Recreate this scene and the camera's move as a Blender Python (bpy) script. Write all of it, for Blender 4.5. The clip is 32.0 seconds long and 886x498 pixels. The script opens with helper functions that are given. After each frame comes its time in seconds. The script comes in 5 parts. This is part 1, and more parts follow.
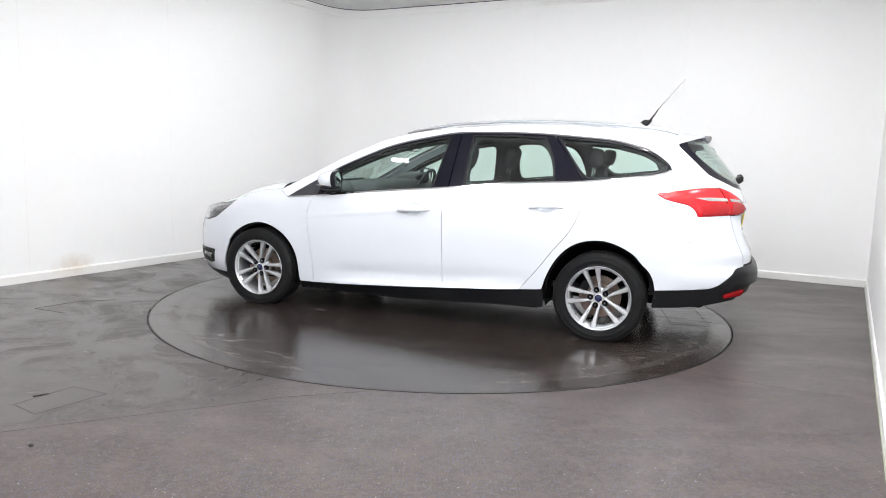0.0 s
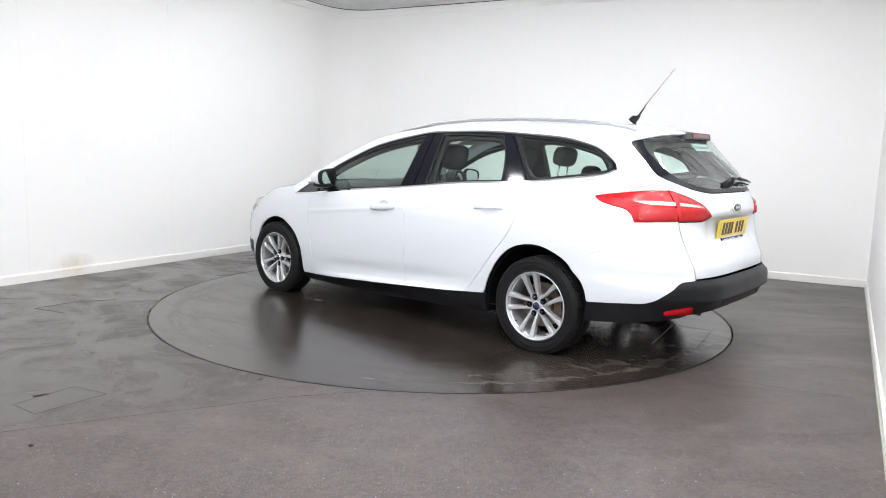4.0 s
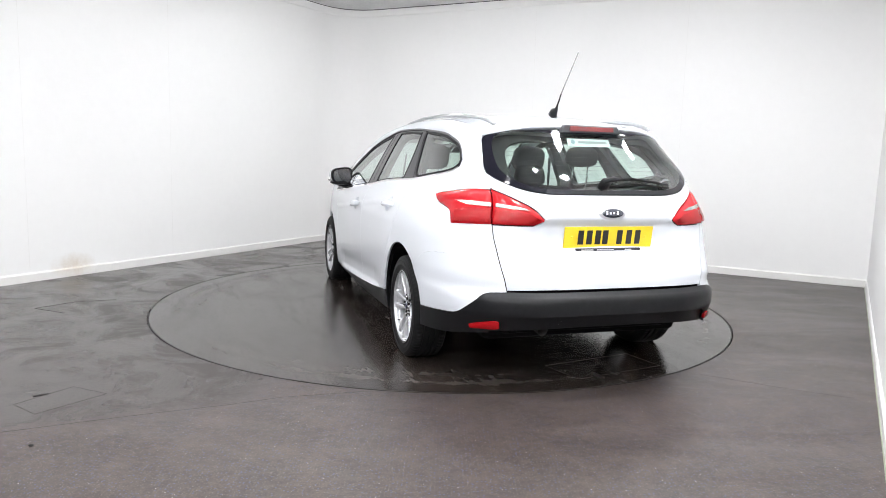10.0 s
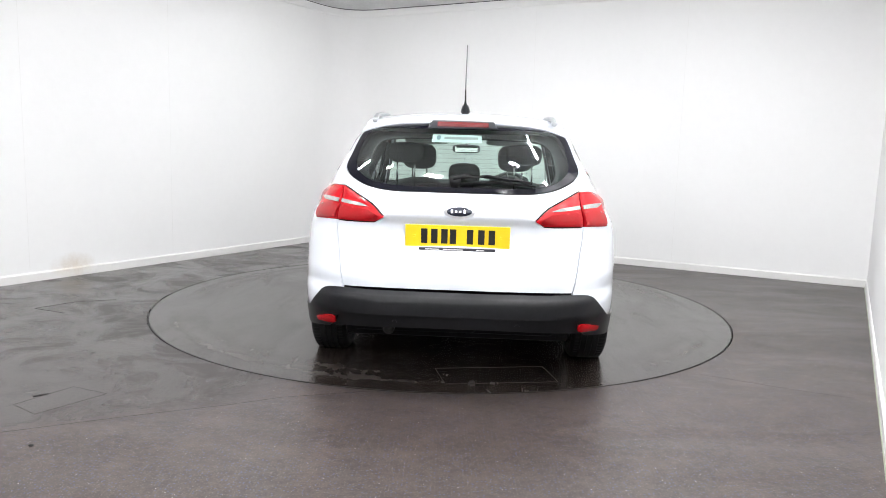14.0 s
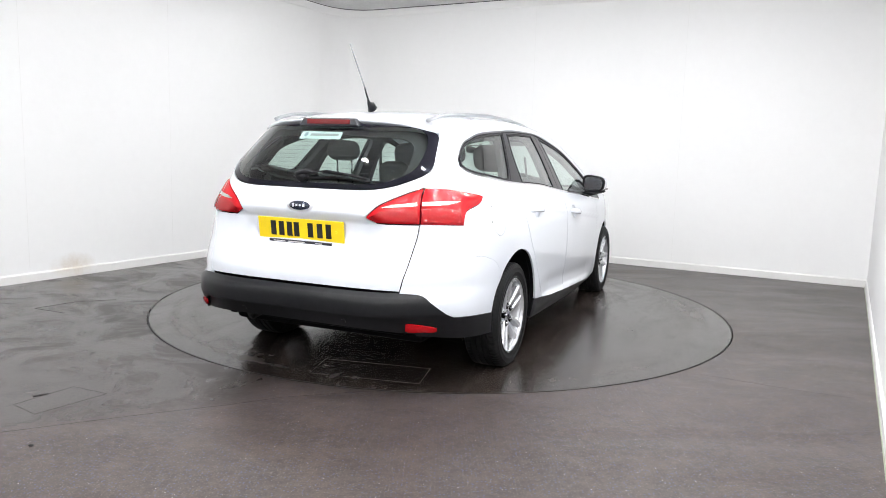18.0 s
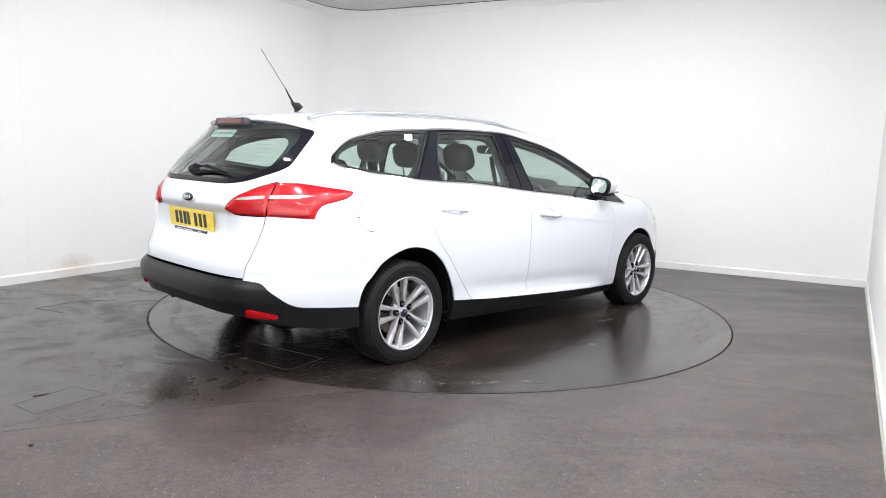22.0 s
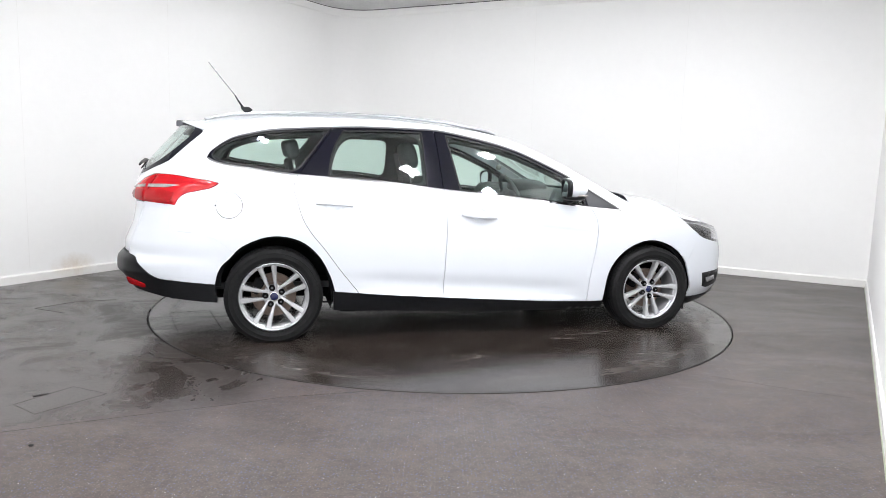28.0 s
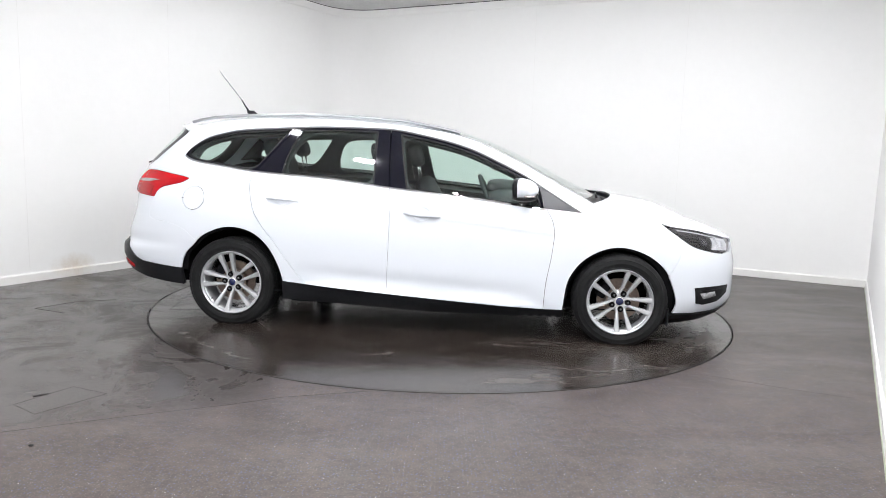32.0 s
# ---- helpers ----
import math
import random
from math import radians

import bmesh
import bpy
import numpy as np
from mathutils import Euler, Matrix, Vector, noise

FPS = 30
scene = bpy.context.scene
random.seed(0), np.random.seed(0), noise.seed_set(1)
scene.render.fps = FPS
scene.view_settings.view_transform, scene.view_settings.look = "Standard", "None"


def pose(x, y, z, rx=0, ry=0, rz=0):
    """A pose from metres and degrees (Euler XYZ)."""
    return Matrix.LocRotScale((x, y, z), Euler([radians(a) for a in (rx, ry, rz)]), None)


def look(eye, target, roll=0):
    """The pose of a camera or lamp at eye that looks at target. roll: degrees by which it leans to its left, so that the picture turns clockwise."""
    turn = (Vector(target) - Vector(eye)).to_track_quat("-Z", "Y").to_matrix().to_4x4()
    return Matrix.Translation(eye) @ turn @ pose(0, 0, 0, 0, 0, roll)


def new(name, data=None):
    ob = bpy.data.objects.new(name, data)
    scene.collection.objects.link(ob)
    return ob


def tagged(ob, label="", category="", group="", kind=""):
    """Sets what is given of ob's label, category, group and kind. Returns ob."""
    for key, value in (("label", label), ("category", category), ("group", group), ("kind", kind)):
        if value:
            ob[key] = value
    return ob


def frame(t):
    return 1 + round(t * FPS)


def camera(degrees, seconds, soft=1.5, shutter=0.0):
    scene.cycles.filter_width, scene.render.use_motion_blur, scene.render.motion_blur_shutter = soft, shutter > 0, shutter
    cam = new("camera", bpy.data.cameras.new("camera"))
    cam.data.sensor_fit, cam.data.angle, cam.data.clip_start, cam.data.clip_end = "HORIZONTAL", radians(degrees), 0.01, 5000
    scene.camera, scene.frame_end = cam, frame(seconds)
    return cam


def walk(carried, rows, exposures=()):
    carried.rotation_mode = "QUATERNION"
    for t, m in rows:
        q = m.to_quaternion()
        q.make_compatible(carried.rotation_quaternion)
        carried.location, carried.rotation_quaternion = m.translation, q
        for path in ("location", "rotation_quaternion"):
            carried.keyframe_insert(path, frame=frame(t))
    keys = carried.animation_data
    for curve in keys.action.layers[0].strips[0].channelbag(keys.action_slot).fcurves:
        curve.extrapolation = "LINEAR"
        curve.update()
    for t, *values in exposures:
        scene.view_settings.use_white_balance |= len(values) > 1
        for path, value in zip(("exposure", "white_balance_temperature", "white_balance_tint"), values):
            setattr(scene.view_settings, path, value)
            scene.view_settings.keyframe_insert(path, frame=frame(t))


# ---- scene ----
# One fixed camera in a white photo studio; an estate car turns on a turntable.
# World origin: the axis of the turntable on the floor.
cam = camera(63.67, 32.0, soft=0.9)
EYE = (0.0, -5.746, 1.228)
STAND = look(EYE, (0.0056, 0.0, 0.4407), 1.639)
walk(cam, [(0.0, STAND), (32.0, STAND)])

# ---- light and exposure ----
scene.view_settings.exposure = 0.0
world = bpy.data.worlds.new("studio_world")
scene.world = world
world.use_nodes = True
world.node_tree.nodes["Background"].inputs[0].default_value = (0.9, 0.95, 1.0, 1)
world.node_tree.nodes["Background"].inputs[1].default_value = 0.05
PANEL_GLOW = 279.0


# ---- materials ----
def mat(name, color, rough=0.5, metal=0.0, coat=0.0, spec=0.5, emit=0.0):
    m = bpy.data.materials.new(name)
    m.use_nodes = True
    p = m.node_tree.nodes["Principled BSDF"]
    p.inputs["Base Color"].default_value = (*color, 1)
    p.inputs["Roughness"].default_value = rough
    p.inputs["Metallic"].default_value = metal
    p.inputs["Coat Weight"].default_value = coat
    p.inputs["Coat Roughness"].default_value = 0.03
    p.inputs["Specular IOR Level"].default_value = spec
    if emit:
        p.inputs["Emission Color"].default_value = (*color, 1)
        p.inputs["Emission Strength"].default_value = emit
    return m


def nodes_of(m):
    nt = m.node_tree
    return nt, nt.nodes, nt.links, nt.nodes["Principled BSDF"]


def noise_tex(nt, scale, detail=4.0, rough=0.6, vector=None):
    n = nt.nodes.new("ShaderNodeTexNoise")
    n.inputs["Scale"].default_value = scale
    n.inputs["Detail"].default_value = detail
    n.inputs["Roughness"].default_value = rough
    if vector:
        nt.links.new(vector, n.inputs["Vector"])
    return n


def ramp(nt, source, stops):
    r = nt.nodes.new("ShaderNodeValToRGB")
    while len(r.color_ramp.elements) < len(stops):
        r.color_ramp.elements.new(0.5)
    for e, (at, col) in zip(r.color_ramp.elements, stops):
        e.position = at
        e.color = (*col, 1) if len(col) == 3 else col
    nt.links.new(source, r.inputs["Fac"])
    return r


def grey(v):
    return (v, v, v)


def bump(nt, source, strength, distance, target):
    b = nt.nodes.new("ShaderNodeBump")
    b.inputs["Strength"].default_value = strength
    b.inputs["Distance"].default_value = distance
    nt.links.new(source, b.inputs["Height"])
    nt.links.new(b.outputs["Normal"], target.inputs["Normal"])
    return b


def place(nt):
    return nt.nodes.new("ShaderNodeTexCoord").outputs["Object"]


def mix_color(nt, fac, a, b):
    m = nt.nodes.new("ShaderNodeMix")
    m.data_type = "RGBA"
    nt.links.new(fac, m.inputs["Factor"])
    for src, sock in ((a, m.inputs[6]), (b, m.inputs[7])):
        if isinstance(src, tuple):
            sock.default_value = (*src, 1)
        else:
            nt.links.new(src, sock)
    return m.outputs[2]


def grainy(m, scale, amount, bump_strength=0.0, bump_distance=0.002):
    """Two scales of brightness variation and a fine relief."""
    nt, nodes, links, p = nodes_of(m)
    co = place(nt)
    c = tuple(p.inputs["Base Color"].default_value)[:3]
    big = noise_tex(nt, scale * 0.08, 3, 0.6, co)
    fine = noise_tex(nt, scale, 5, 0.65, co)
    add = nodes.new("ShaderNodeMath")
    add.operation = "ADD"
    links.new(big.outputs["Fac"], add.inputs[0])
    links.new(fine.outputs["Fac"], add.inputs[1])
    lo, hi = 1 - amount, 1 + amount
    r = ramp(nt, add.outputs[0], [(0.35, tuple(v * lo for v in c)), (0.65, tuple(min(1, v * hi) for v in c))])
    half = nodes.new("ShaderNodeMath")
    half.operation = "MULTIPLY"
    half.inputs[1].default_value = 0.5
    links.new(add.outputs[0], half.inputs[0])
    links.new(half.outputs[0], r.inputs["Fac"])
    links.new(r.outputs["Color"], p.inputs["Base Color"])
    if bump_strength:
        bump(nt, fine.outputs["Fac"], bump_strength, bump_distance, p)
    return m


def glass(name, tint, gloss=1.0):
    m = bpy.data.materials.new(name)
    m.use_nodes = True
    nt = m.node_tree
    nt.nodes.clear()
    out = nt.nodes.new("ShaderNodeOutputMaterial")
    mx = nt.nodes.new("ShaderNodeMixShader")
    tr = nt.nodes.new("ShaderNodeBsdfTransparent")
    gl = nt.nodes.new("ShaderNodeBsdfGlossy")
    fr = nt.nodes.new("ShaderNodeLayerWeight")
    fr.inputs["Blend"].default_value = 0.5
    power = nt.nodes.new("ShaderNodeMath")
    power.operation = "POWER"
    power.inputs[1].default_value = 3.0
    reach = nt.nodes.new("ShaderNodeMath")
    reach.operation = "MULTIPLY_ADD"
    reach.inputs[1].default_value = 0.85
    reach.inputs[2].default_value = 0.065
    tr.inputs["Color"].default_value = (*tint, 1)
    gl.inputs["Roughness"].default_value = 0.01
    gl.inputs["Color"].default_value = (gloss, gloss, gloss, 1)
    nt.links.new(fr.outputs["Facing"], power.inputs[0])
    nt.links.new(power.outputs[0], reach.inputs[0])
    nt.links.new(reach.outputs[0], mx.inputs[0])
    nt.links.new(tr.outputs[0], mx.inputs[1])
    nt.links.new(gl.outputs[0], mx.inputs[2])
    nt.links.new(mx.outputs[0], out.inputs["Surface"])
    return m


PAINT = mat("white_paint", (0.662, 0.690, 0.738), 0.35, 0, 1.0)
PLASTIC = grainy(mat("black_plastic", (0.0065, 0.0068, 0.0080), 0.34, spec=0.24), 400, 0.25, 0.15, 0.0006)
GLOSS_BLACK = mat("gloss_black", (0.005, 0.005, 0.010), 0.06, 0, 0.0, spec=0.38)
SEAL = mat("seal_black", (0.006, 0.006, 0.007), 0.55, spec=0.3)
TRIM_DARK = mat("dark_trim", (0.035, 0.036, 0.042), 0.35)
RUBBER = grainy(mat("rubber", (0.0095, 0.0095, 0.010), 0.62, spec=0.15), 120, 0.3, 0.2, 0.001)
ALLOY = grainy(mat("alloy", (0.60, 0.61, 0.63), 0.27, 0.65), 90, 0.06)
CHROME = mat("chrome", (0.85, 0.85, 0.86), 0.08, 1.0)
DARK = grainy(mat("dark_metal", (0.007, 0.007, 0.0078), 0.8, spec=0.03), 60, 0.3)
CABIN = grainy(mat("cabin_plastic", (0.055, 0.056, 0.060), 0.6), 150, 0.2, 0.1)
FABRIC = grainy(mat("seat_fabric", (0.045, 0.046, 0.050), 0.9), 300, 0.35, 0.3, 0.001)
LINER = mat("headliner", (0.55, 0.55, 0.53), 0.9)
SIDE_GLASS = glass("side_glass", (0.82, 0.94, 0.89))
DARK_GLASS = glass("headlight_glass", (0.90, 0.90, 0.92))
WHITE_WALL = grainy(mat("wall_paint", (0.88, 0.875, 0.865), 0.75), 14, 0.012, 0.03, 0.003)


def stain_wall(m):
    """A brownish scuff low on the west wall."""
    nt, nodes, links, p = nodes_of(m)
    old = p.inputs["Base Color"].links[0].from_socket
    co = place(nt)
    mp = nodes.new("ShaderNodeMapping")
    mp.inputs["Location"].default_value = (3.37 / 0.30, -0.70 / 0.30, -0.10 / 0.16)
    mp.inputs["Scale"].default_value = (1 / 0.30, 1 / 0.30, 1 / 0.16)
    links.new(co, mp.inputs["Vector"])
    g = nodes.new("ShaderNodeTexGradient")
    g.gradient_type = "SPHERICAL"
    links.new(mp.outputs["Vector"], g.inputs["Vector"])
    n = noise_tex(nt, 9, 5, 0.7, co)
    mul = nodes.new("ShaderNodeMath")
    mul.operation = "MULTIPLY"
    links.new(g.outputs["Fac"], mul.inputs[0])
    links.new(n.outputs["Fac"], mul.inputs[1])
    r = ramp(nt, mul.outputs[0], [(0.12, grey(0)), (0.5, grey(0.6))])
    links.new(mix_color(nt, r.outputs["Color"], old, (0.55, 0.45, 0.33)), p.inputs["Base Color"])


stain_wall(WHITE_WALL)
CEILING = grainy(mat("ceiling_paint", (0.73, 0.73, 0.73), 0.9), 30, 0.12, 0.1, 0.004)
SKIRT = grainy(mat("skirting_paint", (0.80, 0.79, 0.77), 0.45), 20, 0.03)
stain_wall(SKIRT)
FLOOR = mat("floor_vinyl", (0.05, 0.05, 0.05), 0.4)
DISC = mat("turntable_vinyl", (0.04, 0.04, 0.04), 0.25, spec=0.62)


def floor_look(m, base, rough_lo, rough_hi, flecks, wet_scale, pool=False):
    """Speckled sheet vinyl: fine flecks, cloudy wear, smeary wet patches in the gloss."""
    nt, nodes, links, p = nodes_of(m)
    co = place(nt)
    cloud = noise_tex(nt, 1.1, 5, 0.6, co)
    grit = noise_tex(nt, 110, 4, 0.7, co)
    tone = ramp(nt, cloud.outputs["Fac"], [(0.3, tuple(v * 0.72 for v in base)), (0.7, tuple(v * 1.28 for v in base))])
    blot = noise_tex(nt, 30, 3, 0.55, co)
    patch = ramp(nt, blot.outputs["Fac"], [(0.40, grey(0)), (0.62, grey(0.9))])
    tone2 = mix_color(nt, patch.outputs["Color"], tone.outputs["Color"], (base[0] * 1.9, base[1] * 1.8, base[2] * 1.75))
    worn = noise_tex(nt, 5.5, 6, 0.68, co)
    rubbed = ramp(nt, worn.outputs["Fac"], [(0.47, grey(0)), (0.70, grey(0.75))])
    tone3 = mix_color(nt, rubbed.outputs["Color"], tone2, (base[0] * 2.8, base[1] * 2.65, base[2] * 2.5))
    grain = ramp(nt, grit.outputs["Fac"], [(0.36, grey(0.6)), (0.52, grey(0.0))])
    col = mix_color(nt, grain.outputs["Color"], tone3, tuple(v * 0.30 for v in base))
    for scale, tint, cut, share in ((66, (0.22, 0.22, 0.225), 0.10, 0.64), (57, (0.062, 0.072, 0.145), 0.20, 0.66), (83, (0.105, 0.080, 0.062), 0.21, 0.60), (24, (0.50, 0.50, 0.50), 0.05, 0.86)):
        v = nodes.new("ShaderNodeTexVoronoi")
        v.voronoi_dimensions = "2D"
        v.inputs["Scale"].default_value = scale
        links.new(co, v.inputs["Vector"])
        sepc = nodes.new("ShaderNodeSeparateColor")
        links.new(v.outputs["Color"], sepc.inputs[0])
        pick = nodes.new("ShaderNodeMath")
        pick.operation = "GREATER_THAN"
        pick.inputs[1].default_value = share
        links.new(sepc.outputs[0], pick.inputs[0])
        near = nodes.new("ShaderNodeMath")
        near.operation = "LESS_THAN"
        near.inputs[1].default_value = cut * flecks
        links.new(v.outputs["Distance"], near.inputs[0])
        both_ = nodes.new("ShaderNodeMath")
        both_.operation = "MULTIPLY"
        links.new(pick.outputs[0], both_.inputs[0])
        links.new(near.outputs[0], both_.inputs[1])
        col = mix_color(nt, both_.outputs[0], col, tint)
    links.new(col, p.inputs["Base Color"])
    stretch = nodes.new("ShaderNodeMapping")
    stretch.inputs["Scale"].default_value = (1.0, 2.6, 1.0)
    stretch.inputs["Rotation"].default_value = (0, 0, 0.6)
    links.new(co, stretch.inputs["Vector"])
    wet = noise_tex(nt, wet_scale, 6, 0.62, stretch.outputs["Vector"])
    wet.inputs["Distortion"].default_value = 0.9
    r = ramp(nt, wet.outputs["Fac"], [(0.32, grey(rough_lo)), (0.70, grey(rough_hi))])
    rough = r.outputs["Color"]
    if pool:
        # a mopped, still wet stretch beside the turntable, with a ragged edge
        warp = noise_tex(nt, 1.6, 5, 0.6, co)
        dots = []
        for normal, offset in (((-0.436, 0.90, 0), -(-0.436 * -1.2 + 0.90 * -2.53)), ((-1.0, 0.25, 0), -0.35)):
            d = nodes.new("ShaderNodeVectorMath")
            d.operation = "DOT_PRODUCT"
            d.inputs[1].default_value = normal
            links.new(co, d.inputs[0])
            a = nodes.new("ShaderNodeMath")
            a.operation = "ADD"
            a.inputs[1].default_value = offset
            links.new(d.outputs["Value"], a.inputs[0])
            dots.append(a.outputs[0])
        low = nodes.new("ShaderNodeMath")
        low.operation = "MINIMUM"
        links.new(dots[0], low.inputs[0])
        links.new(dots[1], low.inputs[1])
        edge = nodes.new("ShaderNodeMath")
        edge.operation = "MULTIPLY_ADD"
        edge.inputs[1].default_value = 0.2
        links.new(warp.outputs["Fac"], edge.inputs[0])
        links.new(low.outputs[0], edge.inputs[2])
        mask = ramp(nt, edge.outputs[0], [(0.02, grey(0)), (0.20, grey(1))])
        smear = noise_tex(nt, 2.1, 7, 0.66, co)
        smear.inputs["Distortion"].default_value = 1.2
        film = ramp(nt, smear.outputs["Fac"], [(0.40, grey(0.15)), (0.50, grey(0.24)), (0.60, grey(0.40))])
        rough = mix_color(nt, mask.outputs["Color"], rough, film.outputs["Color"])
        links.new(mix_color(nt, mask.outputs["Color"], col, tuple(v * 0.85 for v in base)), p.inputs["Base Color"])
    links.new(rough, p.inputs["Roughness"])
    bump(nt, grit.outputs["Fac"], 0.3, 0.0015, p)


def scuffs_and_sheen(m):
    """Pale dried smears of dirt and tyre scrubs on the turntable; pale wet sheen is painted in too."""
    nt, nodes, links, p = nodes_of(m)
    old = p.inputs["Base Color"].links[0].from_socket
    co = place(nt)
    st = nodes.new("ShaderNodeMapping")
    st.inputs["Scale"].default_value = (1.0, 3.4, 1.0)
    st.inputs["Rotation"].default_value = (0, 0, 0.25)
    links.new(co, st.inputs["Vector"])
    n = noise_tex(nt, 1.7, 7, 0.62, st.outputs["Vector"])
    n.inputs["Distortion"].default_value = 1.4
    r = ramp(nt, n.outputs["Fac"], [(0.57, grey(0)), (0.62, grey(0.30)), (0.78, grey(0.6))])
    # one pale colour for dried dirt and for the painted sheen of wet streaks
    dirt = (0.080, 0.068, 0.060)
    col = mix_color(nt, r.outputs["Color"], old, dirt)
    rough = mix_color(nt, r.outputs["Color"], p.inputs["Roughness"].links[0].from_socket, grey(0.36))
    # a ragged scrubbed ring near the rim
    far = nodes.new("ShaderNodeVectorMath")
    far.operation = "LENGTH"
    links.new(co, far.inputs[0])
    wob = noise_tex(nt, 3.2, 6, 0.7, st.outputs["Vector"])
    wide = nodes.new("ShaderNodeMath")
    wide.operation = "MULTIPLY_ADD"
    wide.inputs[1].default_value = 0.16
    links.new(wob.outputs["Fac"], wide.inputs[0])
    links.new(far.outputs["Value"], wide.inputs[2])
    span = nodes.new("ShaderNodeMapRange")
    span.inputs["From Min"].default_value = 1.70
    span.inputs["From Max"].default_value = 2.30
    links.new(wide.outputs[0], span.inputs["Value"])
    ring = ramp(nt, span.outputs["Result"], [(0.25, grey(0)), (0.50, grey(0.30)), (0.62, grey(0.10)), (0.72, grey(0.40)), (0.82, grey(0.0))])
    part_of = noise_tex(nt, 0.55, 2, 0.5, co)
    some = ramp(nt, part_of.outputs["Fac"], [(0.42, grey(0)), (0.56, grey(1))])
    both_ = nodes.new("ShaderNodeMath")
    both_.operation = "MULTIPLY"
    links.new(ring.outputs["Color"], both_.inputs[0])
    links.new(some.outputs["Color"], both_.inputs[1])
    links.new(mix_color(nt, both_.outputs[0], col, dirt), p.inputs["Base Color"])
    links.new(mix_color(nt, both_.outputs[0], rough, grey(0.45)), p.inputs["Roughness"])


floor_look(FLOOR, (0.0365, 0.0287, 0.0257), 0.30, 0.45, 1.0, 0.8, True)
floor_look(DISC, (0.0175, 0.0137, 0.0120), 0.12, 0.26, 0.3, 1.1)
scuffs_and_sheen(DISC)
GLOW = mat("lamp_diffuser", (0.962, 0.974, 1.0), 0.5, emit=PANEL_GLOW)


# ---- mesh helpers ----
def mesh_from(name, verts, faces, material, smooth=True):
    me = bpy.data.meshes.new(name)
    me.from_pydata([tuple(v) for v in verts], [], faces)
    me.materials.append(material)
    if smooth:
        me.polygons.foreach_set("use_smooth", [True] * len(me.polygons))
    me.update()
    return me


def bm_mesh(name, bm, material, smooth=True):
    me = bpy.data.meshes.new(name)
    bm.normal_update()
    bm.to_mesh(me)
    bm.free()
    me.materials.append(material)
    if smooth:
        me.polygons.foreach_set("use_smooth", [True] * len(me.polygons))
    return me


def put(name, me, parent, m=None, label=""):
    ob = new(name, me)
    ob.parent = parent
    if m is not None:
        ob.matrix_basis = m
    if label:
        ob["label"] = label
    return ob


def part(name, bm, material, parent, label="", m=None, smooth=False):
    return put(name, bm_mesh(name, bm, material, smooth), parent, m, label)


def box_bm(x0, x1, y0, y1, z0, z1, bevel=0.0, seg=2):
    bm = bmesh.new()
    bmesh.ops.create_cube(bm, size=1)
    for v in bm.verts:
        v.co = ((x0 + x1) / 2 + v.co.x * (x1 - x0), (y0 + y1) / 2 + v.co.y * (y1 - y0), (z0 + z1) / 2 + v.co.z * (z1 - z0))
    if bevel:
        bmesh.ops.bevel(bm, geom=list(bm.edges), offset=bevel, segments=seg, profile=0.5, affect="EDGES")
    return bm


def pchip(pts):
    """A smooth curve through (t, v) points that does not overshoot."""
    t = np.array([p[0] for p in pts], float)
    v = np.array([p[1] for p in pts], float)
    h = np.diff(t)
    d = np.diff(v) / h
    m = np.zeros(len(t))
    for k in range(1, len(t) - 1):
        if d[k - 1] * d[k] > 0:
            a, b = 2 * h[k] + h[k - 1], h[k] + 2 * h[k - 1]
            m[k] = (a + b) / (a / d[k - 1] + b / d[k])
    m[0], m[-1] = d[0], d[-1]

    def f(q):
        q = np.clip(np.asarray(q, float), t[0], t[-1])
        k = np.clip(np.searchsorted(t, q) - 1, 0, len(h) - 1)
        u = (q - t[k]) / h[k]
        return ((1 + 2 * u) * (1 - u) ** 2 * v[k] + u * (1 - u) ** 2 * h[k] * m[k]
                + u * u * (3 - 2 * u) * v[k + 1] + u * u * (u - 1) * h[k] * m[k + 1])
    return f


# ---- the studio ----
LEFT_DIR = Vector((0.502, 0.865, 0))
BACK_DIR = Vector((0.885, -0.466, 0))
CORNER = Vector((-1.365, 4.166, 0))
RIGHT_CORNER = Vector((4.235, 1.261, 0))
CEIL = 3.04


def wall_piece(name, a, b, thick, z0, z1, material, out):
    """A straight wall from a to b with its thickness on the side of out."""
    bm = bmesh.new()
    n = Vector(out).normalized() * thick
    low = [bm.verts.new((*(p[:2]), z0)) for p in (a, b, b + n, a + n)]
    high = [bm.verts.new((*(p[:2]), z1)) for p in (a, b, b + n, a + n)]
    bm.faces.new(low[::-1])
    bm.faces.new(high)
    for k in range(4):
        bm.faces.new((low[k], low[(k + 1) % 4], high[(k + 1) % 4], high[k]))
    bmesh.ops.recalc_face_normals(bm, faces=bm.faces)
    return tagged(new(name, bm_mesh(name, bm, material, False)), kind="structure")


BEHIND = -11.5
left_out = Vector((-LEFT_DIR.y, LEFT_DIR.x, 0))
back_out = Vector((-BACK_DIR.y, BACK_DIR.x, 0))
A = CORNER + LEFT_DIR * BEHIND
EAST_DIR = Vector((0.4905, 0.8714, 0))
D = RIGHT_CORNER + EAST_DIR * BEHIND
ROUND = 0.55
P0, P2 = CORNER - LEFT_DIR * ROUND, CORNER + BACK_DIR * ROUND
BEND = [P0 * (1 - t) ** 2 + CORNER * 2 * t * (1 - t) + P2 * t * t for t in np.linspace(0, 1, 15)]


